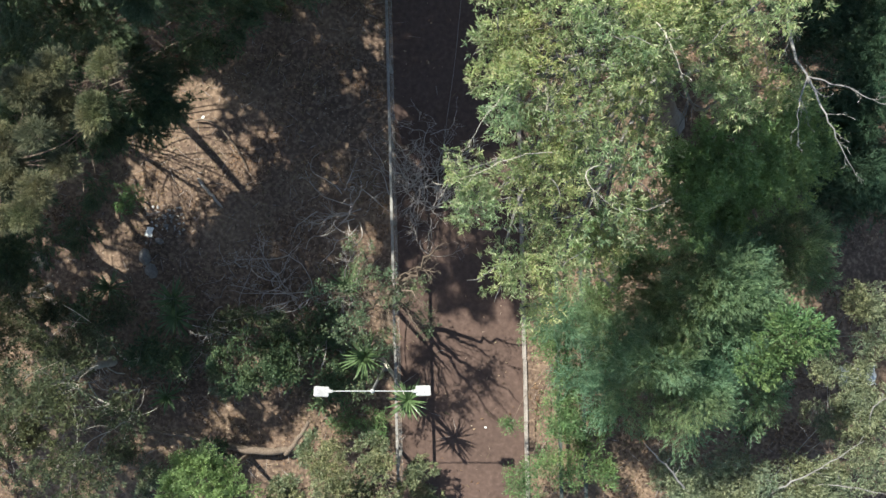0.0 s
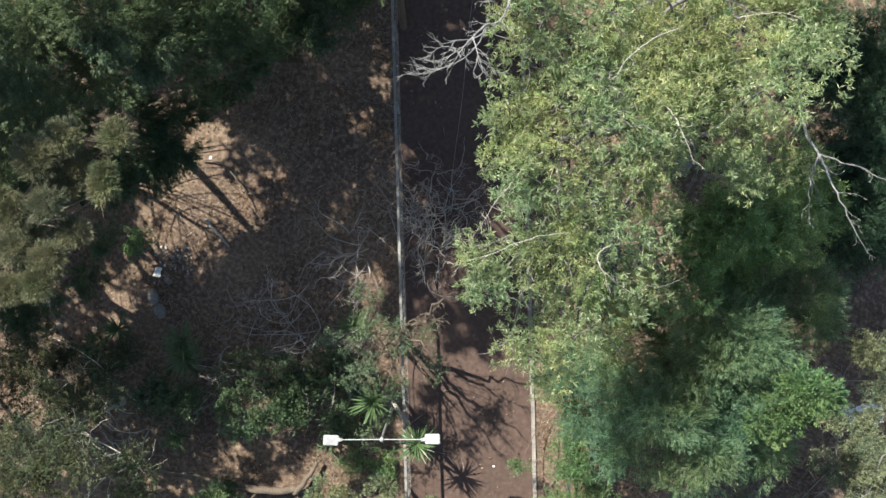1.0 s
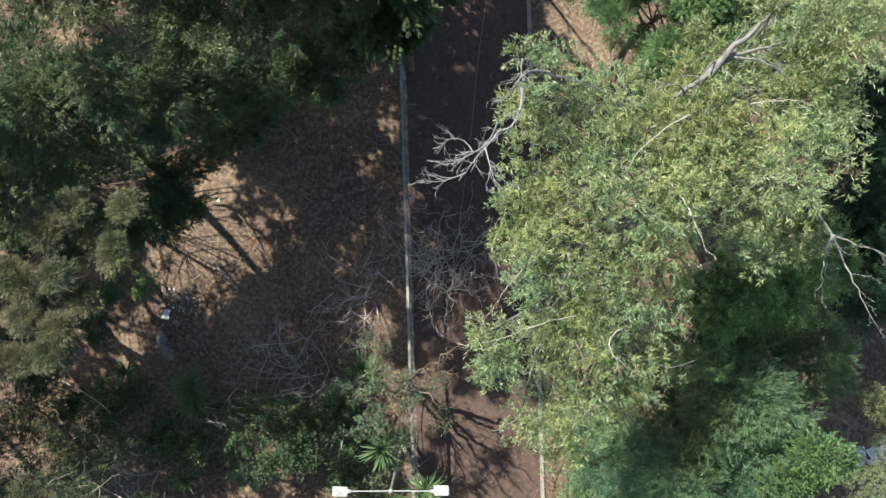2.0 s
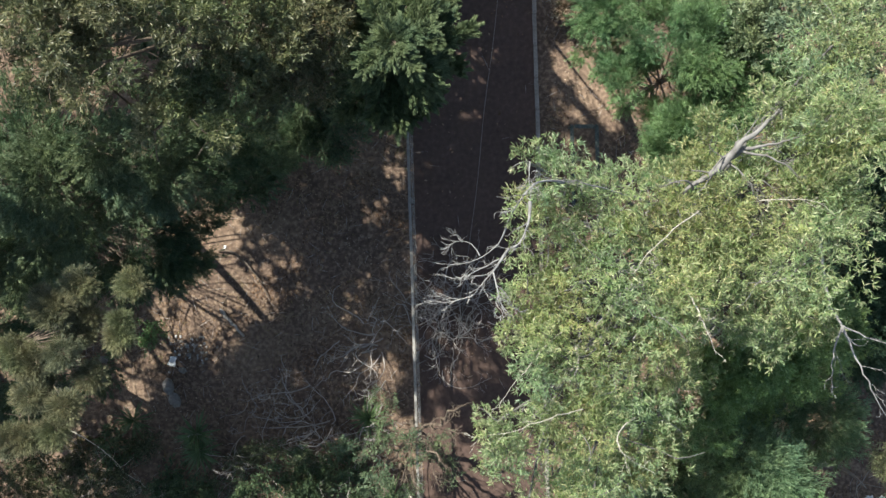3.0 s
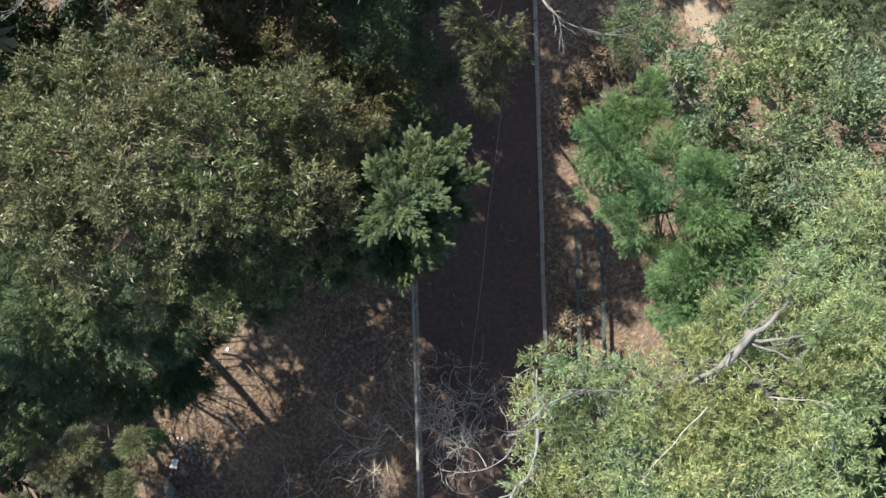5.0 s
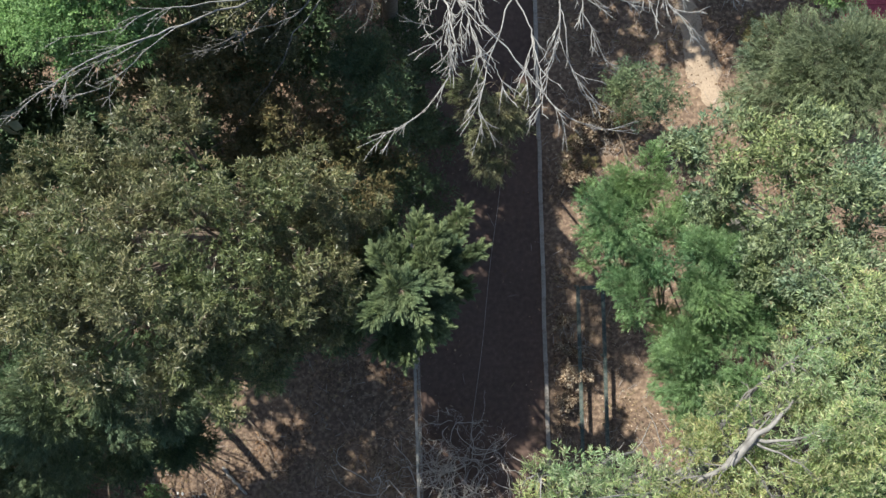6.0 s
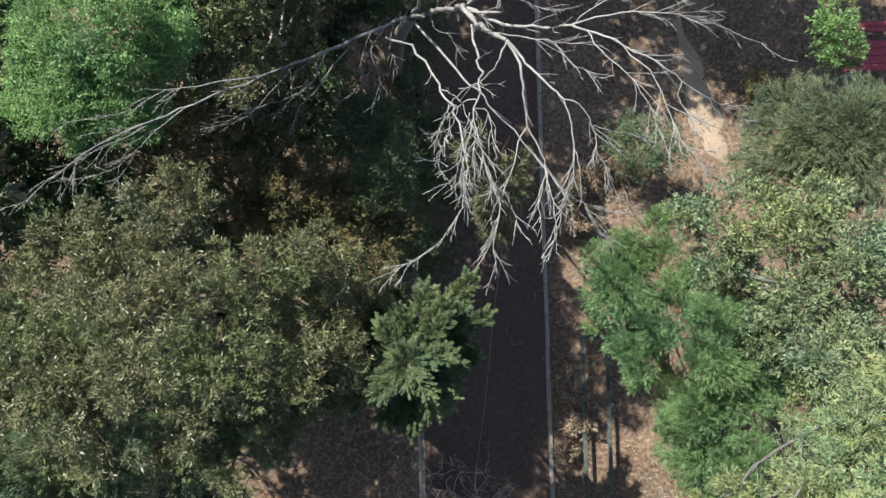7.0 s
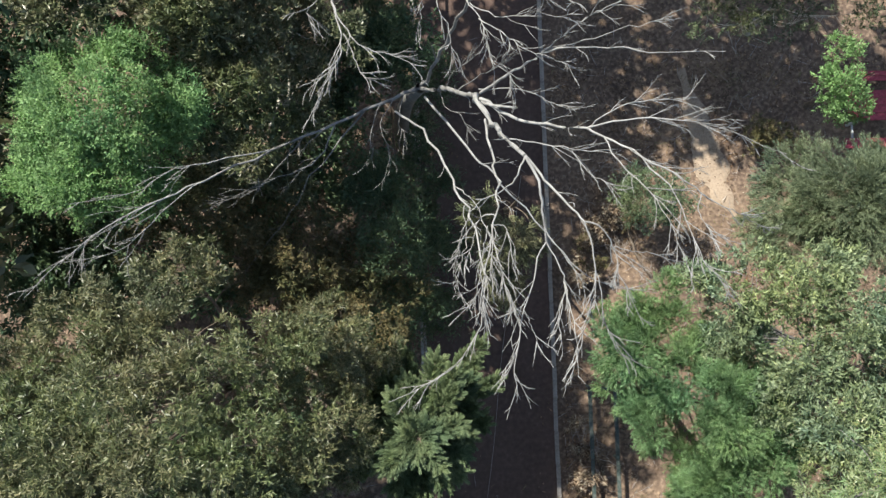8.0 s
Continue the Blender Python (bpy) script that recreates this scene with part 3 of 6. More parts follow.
def street_lamp():
    root = thing("street_lamp", -1.85, -3.74, 0, "white double-armed street lamp with two flat heads on a grey pole", "street lamp")
    part("pole", tubes("pole", [(np.array([(-1.85, -3.74, z) for z in np.linspace(-0.1, 4.36, 8)]), np.linspace(0.055, 0.035, 8), 12)]), FIN_METAL, root, smooth=True)
    part("base_plate", box(bmesh.new(), -1.98, -1.72, -3.87, -3.61, -0.02, 0.03, 0.01), FIN_METAL, root)
    arm = np.array([(x, -3.74, 4.41 + 0.015 * abs(x + 1.85)) for x in np.linspace(-2.98, -0.72, 9)])
    part("arm", tubes("arm", [(arm, np.full(9, 0.015), 10)]), GREY_METAL, root, smooth=True)
    part("collar", tubes("collar", [(np.array([(-1.85, -3.74, z) for z in (4.32, 4.33, 4.45, 4.46)]), np.array([0.01, 0.055, 0.055, 0.01]), 12)]), GREY_METAL, root)
    lamp_head(root, -2.98, -1)
    lamp_head(root, -0.72, 1)


street_lamp()

# ---------------------------------------------------------------- sword-leaved plants


def blade_mesh(name, bend):
    verts, faces = [], []
    for i, s in enumerate(np.linspace(0, 1, 6)):
        half = 0.030 * (1 - s) ** 0.6 * (0.75 + 0.9 * s) + 0.001
        x, z = s, -bend * s * s
        verts += [(x, -half, z + 0.012), (x, 0, z), (x, half, z + 0.012)]
        if i:
            a = 3 * i
            faces += [(a - 3, a - 2, a + 1, a), (a - 2, a - 1, a + 2, a + 1)]
    me = mesh_from(name, verts, np.array(faces))
    me.materials.append(BLADE)
    return me


BLADES = [blade_mesh("sword_leaf", b) for b in (0.05, 0.18, 0.4)]


def yucca(seed, x, y, head, size, count, label, foot=None, bark=BARK):
    """A bare stem under a rosette of sword leaves."""
    rng = np.random.default_rng(seed)
    fx, fy = foot or (x, y)
    root = thing("yucca", fx, fy, ground_at(fx, fy) - 0.03, label, "plant", "sword-leaved plants")
    line = curve_through((fx, fy, ground_at(fx, fy) - 0.03), ((x + fx) / 2 + 0.05, (y + fy) / 2, head * 0.5), (x, y, head), 9)
    part("stem", tubes("stem", [(line, np.linspace(0.07, 0.05, 9) * min(1, 0.5 + head / 4), 8)]), bark, root, smooth=True)
    for i in range(count):
        rise = rng.uniform(-0.15, 1.25) ** 1.0
        ob = new("leaf", BLADES[0 if rise > 0.8 else 1 if rise > 0.3 else 2])
        ob.parent = root
        turn = i * 2.399 + rng.normal() * 0.15
        scale = size * (0.8 + 0.35 * rng.random())
        place = Vector((x, y, head)) - root.location
        ob.matrix_basis = Matrix.Translation(place) @ Euler((rng.normal() * 0.2, -rise, turn)).to_matrix().to_4x4() @ Matrix.Diagonal((scale, scale ** 0.5 * 1.1, scale, 1))


yucca(21, -2.20, -3.05, 2.7, 0.72, 64, "tall sword-leaved plant with a dense green rosette beside the fence", (-2.05, -2.7))
yucca(22, -1.01, -4.37, 2.3, 0.66, 58, "leaning sword-leaved plant whose rosette hangs over the path", (-1.95, -3.45), PALE_BARK)
yucca(23, -8.28, -1.55, 0.8, 0.70, 60, "dark green sword-leaved plant in the shade on a short stem")
yucca(24, -3.02, -1.16, 0.35, 0.66, 60, "low sunlit sword-leaved plant on dry soil")
yucca(25, -8.22, -2.10, 0.7, 0.72, 60, "low sword-leaved plant in the shade")
yucca(26, -10.4, -1.2, 0.4, 0.65, 40, "small dark sword-leaved plant under the trees")
yucca(27, -8.6, -4.6, 0.4, 0.62, 40, "low shaded sword-leaved plant near the log")

# ---------------------------------------------------------------- trees
tree("eucalyptus", 31, (7.2, 4.0), (4.2, 4.2, 10.2), [
    (1.10, 4.70, 12.8, 0.80), (1.03, 3.61, 12.2, 0.75), (1.47, 2.46, 12.3, 1.15), (1.15, 1.11, 11.6, 0.90), (1.52, -0.00, 11.0, 0.90),
    (2.53, 1.01, 11.7, 1.25), (2.78, 3.60, 12.8, 1.40), (2.68, 4.88, 12.4, 1.10), (4.31, 4.81, 12.3, 1.20), (5.59, 5.06, 12.4, 1.05),
    (4.60, 3.57, 11.7, 1.20), (5.74, 2.96, 10.8, 0.95), (3.25, 2.35, 11.5, 1.05), (2.90, -0.27, 10.0, 0.75), (0.44, 1.34, 12.2, 0.60),
    (0.93, 3.52, 12.6, 0.50), (0.80, 5.55, 13.8, 0.30), (0.81, 2.82, 12.4, 0.50), (0.54, 0.69, 12.0, 0.60), (1.02, -0.29, 11.4, 0.60), (1.12, 2.33, 12.0, 0.60),
] + [
    (2.20, -0.30, 11.2, 0.70), (1.87, -1.05, 10.6, 0.50), (3.90, 1.85, 10.4, 0.65), (3.55, 0.75, 10.4, 0.60), (3.20, 0.10, 10.2, 0.60),
    (5.12, 2.79, 11.4, 0.75), (4.20, 4.20, 11.9, 0.90), (3.55, 3.55, 12.3, 0.85), (3.40, 4.40, 12.5, 0.85), (2.95, 2.95, 12.1, 0.80),
    (1.45, 4.30, 12.6, 0.70), (2.15, 4.45, 12.9, 0.70), (1.95, 3.75, 12.7, 0.75), (1.25, 3.15, 12.5, 0.65), (2.25, 2.30, 12.3, 0.80), (1.75, 1.30, 12.0, 0.75),
] + [
    (4.67, 4.26, 12.0, 0.80), (5.44, 4.92, 12.6, 1.00), (5.82, 6.04, 13.3, 1.00), (4.12, 6.15, 12.0, 0.60), (1.16, 5.40, 13.6, 0.60),
    (2.23, 5.05, 13.0, 0.80), (5.98, 7.61, 12.6, 1.10), (5.14, 4.00, 13.3, 1.00), (5.09, 6.73, 12.6, 0.80),
] + [
    (5.18, 5.75, 12.2, 0.80), (5.86, 6.21, 13.0, 1.00), (4.18, 5.60, 12.0, 0.80), (3.79, 5.38, 10.8, 0.70), (5.70, 5.27, 12.4, 1.00),
],
     EUCALYPT | {"cover": 1.08, "lump": 0.88, "clumps": 17, "length": 0.092, "width": 0.0175, "droop": 0.45}, LIME_LEAF, DULL_BARK, "tall yellow-green eucalyptus with a wide drooping crown over the path", thick=0.34, stems=7, poke=0.25)
tree("eucalyptus", 32, (-6.4, 9.8), (-5.0, 9.0, 10.2), [
    (-7.23, 10.13, 11.6, 1.10), (-6.31, 8.99, 12.5, 1.30), (-6.97, 7.94, 12.8, 1.30), (-5.72, 7.67, 12.8, 1.40), (-6.85, 7.35, 12.2, 1.05),
    (-5.05, 7.00, 11.5, 0.85), (-4.81, 9.33, 12.1, 1.20), (-4.67, 8.07, 12.5, 1.20), (-3.71, 9.61, 11.3, 1.10), (-3.50, 8.35, 11.3, 1.05),
    (-2.75, 8.25, 10.4, 0.70), (-4.05, 7.35, 11.3, 0.85), (-4.40, 6.25, 11.8, 0.55), (-5.55, 11.15, 11.1, 1.00), (-3.03, 10.04, 10.6, 0.90),
    (-3.20, 9.11, 10.3, 0.90), (-2.25, 9.31, 9.5, 0.70), (-8.55, 9.18, 12.0, 1.40), (-8.29, 7.90, 12.2, 1.20), (-6.07, 10.06, 11.4, 0.90),
] + [
    (-6.65, 10.40, 11.2, 0.80), (-8.15, 9.60, 11.4, 0.80), (-7.95, 9.05, 11.6, 0.80), (-3.45, 7.20, 10.3, 0.65), (-3.95, 6.70, 10.7, 0.60),
    (-3.00, 7.45, 9.7, 0.60), (-4.50, 7.20, 11.0, 0.80), (-4.30, 8.25, 11.0, 0.80), (-3.25, 8.10, 10.4, 0.75), (-3.65, 7.40, 10.6, 0.60), (-2.70, 7.85, 9.8, 0.50), (-4.85, 6.85, 11.2, 0.65),
    (-5.55, 6.35, 11.6, 0.60),
],
     EUCALYPT | {"cover": 1.9, "lump": 0.62, "clumps": 17, "length": 0.1, "width": 0.02}, OLIVE_LEAF, BARK, "broad olive-grey eucalyptus in full leaf", thick=0.36)
tree("shade_tree", 33, (-7.7, 8.9), (-8.2, 7.0, 7.0), [
    (-9.20, 5.81, 8.7, 1.20), (-7.33, 6.13, 9.1, 1.10), (-6.24, 5.67, 8.2, 0.90), (-9.10, 4.70, 7.7, 1.10), (-10.26, 4.08, 7.7, 1.20),
    (-7.71, 4.93, 7.2, 0.65), (-11.03, 5.23, 8.5, 1.40),
# These lobes are added, hidden under the olive crown, to shade the ground.
] + [(-8.1, 8.8, 7.0, 1.2), (-7.3, 7.7, 5.2, 1.0), (-8.9, 8.6, 7.5, 1.1), (-6.6, 7.2, 4.2, 0.9)],
     NEEDLES | {"length": 0.08, "width": 0.015, "cover": 2.7, "lump": 0.8, "reach": 0.18, "tuft": 22, "clumps": 14}, MUTED_LEAF, BARK, "dull green tree half shaded by taller trees", thick=0.2)
tree("pine", 34, (-13.8, 1.2), (-9.6, 2.4, 8.6), [
    (-7.62, 3.57, 10.0, 0.42), (-7.64, 2.87, 9.6, 0.40), (-6.86, 2.55, 10.0, 0.34), (-8.53, 1.37, 10.0, 0.42), (-7.87, 1.14, 10.0, 0.42),
    (-8.67, 0.57, 10.0, 0.38), (-8.12, 0.68, 10.0, 0.40), (-6.57, 3.57, 10.0, 0.36), (-8.29, 3.25, 10.0, 0.34), (-8.14, 3.10, 10.0, 0.50),
    (-7.78, 2.56, 9.6, 0.40), (-8.58, 2.00, 10.0, 0.45), (-7.97, 2.22, 10.0, 0.40), (-7.57, 1.69, 9.6, 0.38), (-8.99, 0.50, 10.0, 0.40),
    (-8.88, 2.27, 10.0, 0.40), (-8.60, 1.58, 9.6, 0.36), (-6.82, 2.82, 10.0, 0.30),
],
     POMPON, KHAKI_NEEDLE, BARK, "khaki needle-leaved tree with rounded tufts", thick=0.15)
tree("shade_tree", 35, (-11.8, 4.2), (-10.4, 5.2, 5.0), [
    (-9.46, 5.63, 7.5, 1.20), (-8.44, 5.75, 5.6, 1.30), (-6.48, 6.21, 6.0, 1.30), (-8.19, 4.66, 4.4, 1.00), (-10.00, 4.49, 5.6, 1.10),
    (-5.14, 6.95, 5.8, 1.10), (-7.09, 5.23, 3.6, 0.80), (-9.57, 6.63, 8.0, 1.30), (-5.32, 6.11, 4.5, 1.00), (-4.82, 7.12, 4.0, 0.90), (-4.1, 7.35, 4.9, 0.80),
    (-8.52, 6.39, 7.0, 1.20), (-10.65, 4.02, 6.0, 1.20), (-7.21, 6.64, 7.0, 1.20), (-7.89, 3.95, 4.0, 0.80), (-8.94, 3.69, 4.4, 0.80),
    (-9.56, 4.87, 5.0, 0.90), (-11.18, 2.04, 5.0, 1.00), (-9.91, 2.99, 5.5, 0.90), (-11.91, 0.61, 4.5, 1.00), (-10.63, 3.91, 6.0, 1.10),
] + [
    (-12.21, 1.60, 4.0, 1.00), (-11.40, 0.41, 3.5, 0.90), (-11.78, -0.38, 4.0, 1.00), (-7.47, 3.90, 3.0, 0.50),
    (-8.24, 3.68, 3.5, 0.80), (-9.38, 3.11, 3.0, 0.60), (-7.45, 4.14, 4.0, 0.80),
    # The last five lobes are added at the view's edge to shade the soil strip.
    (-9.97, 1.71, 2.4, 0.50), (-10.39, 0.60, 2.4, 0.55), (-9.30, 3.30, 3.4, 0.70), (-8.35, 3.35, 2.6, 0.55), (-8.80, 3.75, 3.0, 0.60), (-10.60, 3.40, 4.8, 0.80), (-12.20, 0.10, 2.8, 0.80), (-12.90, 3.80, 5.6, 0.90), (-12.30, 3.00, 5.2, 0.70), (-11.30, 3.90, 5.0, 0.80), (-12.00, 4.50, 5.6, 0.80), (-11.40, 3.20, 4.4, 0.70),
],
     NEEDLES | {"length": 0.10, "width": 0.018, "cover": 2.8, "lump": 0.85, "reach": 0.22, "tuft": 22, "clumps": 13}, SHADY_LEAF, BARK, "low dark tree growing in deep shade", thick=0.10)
tree("shade_tree", 36, (8.2, 0.2), (7.8, 0.1, 5.0), [
    (6.05, -0.55, 8.0, 0.95), (4.92, -2.14, 6.5, 1.10), (6.64, -2.13, 6.6, 1.30), (7.45, -0.10, 6.2, 1.00), (5.84, -3.26, 7.0, 0.90),
    (8.50, 0.20, 6.2, 0.90), (4.22, -2.33, 6.0, 0.90), (5.52, -0.82, 5.8, 1.10), (7.42, -1.62, 6.3, 1.00),
    (4.87, -3.36, 5.6, 0.90), (5.80, -4.17, 5.8, 0.80), (4.00, -1.43, 5.0, 0.80), (7.67, -3.57, 6.0, 0.80), (5.62, -0.05, 7.7, 0.75),
    (6.77, 0.45, 6.2, 0.90), (3.10, -1.80, 5.0, 0.85), (3.70, -3.00, 4.6, 0.80), (4.40, -3.90, 5.0, 0.80), (4.90, -2.50, 7.6, 0.90), (8.30, 0.05, 6.0, 0.90), (9.15, -0.55, 5.2, 0.65),
    (5.50, -1.20, 7.6, 0.80), (6.60, -0.80, 8.0, 0.75), (6.40, -1.60, 7.5, 0.90), (7.10, -1.00, 7.3, 0.80), (5.10, -1.50, 5.4, 1.00), (5.60, -2.70, 6.4, 1.00), (6.60, -3.10, 6.0, 0.80),
],
     FEATHER | {"length": 0.085, "width": 0.014, "cover": 2.6, "lump": 0.95, "reach": 0.26, "tuft": 26, "spray": True}, BLUE_LEAF, BARK, "bluish green feathery tree under the eucalyptus", thick=0.2)
tree("mid_tree", 59, (7.6, 1.8), (7.2, 2.0, 6.4), [
    (5.05, 1.28, 8.4, 1.00), (6.83, 1.30, 7.4, 1.10), (6.10, 0.65, 7.2, 0.80), (4.45, -0.55, 5.6, 0.90), (7.31, 2.76, 8.4, 1.10),
    (8.41, 2.06, 6.8, 1.10), (3.81, 0.29, 6.0, 0.90), (4.40, 0.54, 7.4, 0.90), (6.04, 2.12, 9.0, 1.00), (4.82, 0.66, 8.6, 0.80),
    (5.00, 1.71, 9.0, 0.80), (6.75, 1.72, 8.4, 0.90), (5.75, 1.65, 9.0, 0.80), (7.50, 1.60, 7.6, 0.90),
],
     EUCALYPT | {"cover": 2.3, "length": 0.085, "width": 0.022, "lump": 1.0, "reach": 0.2}, BRIGHT_LEAF, PALE_BARK, "mid-green tree with narrow leaves below the eucalyptus crown", thick=0.16)
tree("young_tree", 37, (8.0, -2.2), (7.8, -2.0, 7.0), [
    (7.50, -1.80, 8.6, 0.70), (7.20, -2.20, 8.2, 0.55), (8.00, -1.75, 8.3, 0.50), (6.95, -2.55, 7.8, 0.50),
],
     SMALL | {"length": 0.07, "width": 0.022, "cover": 2.6, "lump": 1.0, "spray": True}, SHADY_FRESH, BARK, "slim young tree with fresh bright green leaves", thick=0.09)
tree("shade_tree", 38, (11.8, 3.6), (11.6, 3.6, 4.0), [
    (10.32, 4.76, 4.5, 1.60), (11.09, 5.95, 5.0, 1.80), (10.16, 1.67, 4.2, 1.50), (11.24, 2.91, 5.0, 1.60), (9.65, 6.24, 4.0, 1.30),
    (11.45, 1.64, 4.6, 1.40), (10.12, 3.26, 4.6, 1.30), (10.70, 4.03, 5.2, 1.30), (9.95, 2.75, 4.0, 1.20), (10.42, 6.07, 4.6, 1.40),
    (11.24, 4.79, 5.0, 1.40), (10.37, 2.19, 5.0, 1.30),
],
     FEATHER | {"length": 0.085, "width": 0.017, "cover": 2.4, "reach": 0.26, "tuft": 24, "lump": 0.95, "spray": True}, TEAL_LEAF, BARK, "dark undergrowth tree in shade beside the eucalyptus", thick=0.14)
tree("shrub", 39, (3.4, -3.6), (3.4, -3.6, 1.2), [
    (3.87, -1.87, 3.2, 1.00), (3.49, -3.86, 2.6, 0.70), (3.59, -5.30, 1.9, 0.60), (2.05, -5.30, 1.6, 0.28), (2.45, -6.85, 1.7, 0.60),
    (4.61, -4.99, 1.8, 0.55), (4.68, -6.77, 1.4, 0.50), (3.30, -3.10, 3.4, 0.60), (3.40, -4.70, 2.5, 0.60), (3.00, -6.20, 1.8, 0.50), (4.10, -5.90, 1.6, 0.50), (2.86, -2.59, 2.4, 0.50), (3.69, -6.82, 1.2, 0.50), (4.85, -2.84, 3.0, 0.80),
],
     SPARSE | {"length": 0.085, "width": 0.022, "reach": 0.34, "lump": 1.5, "cover": 2.3}, SHADY_FRESH, BARK, "loose green shrub growing through the green barrier rail", "shrub", 0.05, stems=3)
tree("grey_shrub", 40, (9.6, -6.6), (9.4, -6.6, 3.0), [
    (6.12, -6.32, 3.6, 0.80), (7.98, -5.90, 4.0, 1.00), (9.71, -6.00, 4.2, 1.00), (10.70, -3.75, 4.6, 0.75), (11.31, -5.30, 4.6, 1.00),
    (10.46, -6.90, 4.2, 1.20), (7.13, -7.49, 3.8, 1.20), (7.20, -6.40, 3.8, 0.80), (8.80, -6.90, 4.2, 0.90), (10.90, -4.40, 4.6, 0.90),
],
     SPARSE | {"cover": 2.5, "length": 0.085, "width": 0.02}, GREY_LEAF, DEAD_BARK, "half dead dusty grey-green shrub with pale branches", "shrub", 0.12, stems=7)
tree("grey_shrub", 63, (11.1, -2.7), (11.0, -2.5, 3.2), [
    (10.90, -1.40, 4.9, 0.80), (10.40, -2.90, 4.6, 0.80), (11.30, -2.10, 5.0, 0.80), (10.30, -4.40, 4.2, 0.70),
],
     SPARSE | {"cover": 2.2, "length": 0.085, "width": 0.02}, GREY_LEAF, DEAD_BARK, "dusty grey-green shrub with pale twigs in the sun", "shrub", 0.08, stems=6)
tree("feathery_tree", 41, (5.0, 8.3), (4.9, 8.2, 6.8), [
    (3.29, 9.57, 7.6, 0.85), (3.82, 7.89, 7.3, 0.90), (4.62, 8.28, 8.8, 1.05), (5.56, 7.37, 8.3, 0.95), (5.00, 6.66, 8.2, 1.10),
    (5.64, 5.63, 8.3, 0.95), (4.55, 7.09, 6.8, 0.80), (4.17, 9.93, 7.5, 0.85), (4.91, 5.37, 7.6, 0.80), (3.18, 8.50, 6.8, 0.60),
    (4.15, 8.90, 8.0, 0.85), (2.85, 10.05, 6.6, 0.50), (5.96, 8.30, 8.2, 0.80), (4.62, 6.18, 7.4, 0.80), (3.11, 9.53, 7.4, 0.80),
    (3.74, 10.38, 7.4, 0.85), (5.19, 8.43, 8.4, 0.95), (6.07, 7.63, 8.4, 0.90),
    (5.00, 7.65, 7.6, 0.80), (5.75, 9.15, 7.6, 0.75), (4.45, 6.70, 7.6, 0.70), (3.35, 10.30, 7.2, 0.60), (4.75, 9.35, 7.6, 0.75),
],
     FEATHER | {"length": 0.068, "width": 0.012, "cover": 3.4, "lump": 0.85, "clumps": 10, "tuft": 24, "reach": 0.16, "spray": True}, FEATHER_LEAF, BARK, "feathery mid-green tree beside the path", thick=0.15)
tree("eucalyptus", 42, (8.4, 9.8), (7.4, 9.6, 7.0), [
    (4.86, 10.88, 9.6, 0.90), (6.01, 10.80, 10.2, 1.10), (6.72, 9.85, 10.4, 1.20), (5.98, 9.24, 10.2, 1.00), (5.05, 9.80, 9.3, 0.70),
    (6.45, 8.23, 10.7, 1.10), (7.02, 7.23, 10.7, 1.10), (6.66, 7.30, 8.7, 0.90), (5.82, 8.46, 9.2, 0.90), (6.37, 6.44, 11.2, 1.10),
    (6.00, 6.30, 10.0, 0.90), (4.43, 10.89, 8.4, 0.70), (7.41, 9.02, 10.2, 1.10), (4.88, 9.69, 8.0, 0.70), (5.09, 9.00, 8.4, 0.70),
],
     SPARSE | {"cover": 2.4, "length": 0.105, "width": 0.03}, MIXED_LEAF, DULL_BARK, "dusty grey-green eucalyptus with patches of yellow leaves", thick=0.2)
tree("casuarina", 43, (8.6, 12.8), (8.4, 12.6, 7.4), [
    (6.66, 12.60, 8.2, 1.00), (7.41, 12.77, 8.6, 1.10), (7.94, 11.97, 8.5, 1.10), (6.12, 11.81, 7.7, 0.80), (8.43, 13.29, 8.2, 1.00),
    (8.68, 12.21, 8.3, 1.30), (6.97, 11.65, 8.2, 0.90), (6.69, 13.41, 7.6, 0.80),
],
     NEEDLES | {"length": 0.075, "width": 0.013, "cover": 2.9, "lump": 0.95, "reach": 0.2, "tuft": 26, "clumps": 12, "droop": 0.1}, PALE_NEEDLE, BARK, "soft grey-green she-oak with drooping needles", thick=0.16)


def brush(rng, base, tip, wide, count):
    """Needles along one pointed spray, splayed at its foot and drawn together at its tip."""
    base, tip = np.array(base), np.array(tip)
    axis = tip - base
    size = np.linalg.norm(axis)
    axis = axis / size
    f = rng.random(count) ** 0.8
    out = rng.normal(size=(count, 3))
    out -= (out @ axis)[:, None] * axis
    out /= np.linalg.norm(out, axis=1, keepdims=True)
    p = base + axis * (f * size * 0.8)[:, None] + out * (wide * 0.35 * (1 - f) * rng.random(count))[:, None]
    d = axis + out * (0.75 * (1 - f) + 0.12)[:, None] + rng.normal(size=(count, 3)) * 0.12
    d /= np.linalg.norm(d, axis=1, keepdims=True)
    side = np.cross(d, rng.normal(size=(count, 3)) + (0, 0, 1.2))
    side /= np.linalg.norm(side, axis=1, keepdims=True)
    long = (wide * (0.75 + 0.5 * rng.random(count)))[:, None]
    half = 0.0085
    return np.stack([p - side * half, p + side * half, p + d * long + side * half * 0.5, p + d * long - side * half * 0.5], 1)


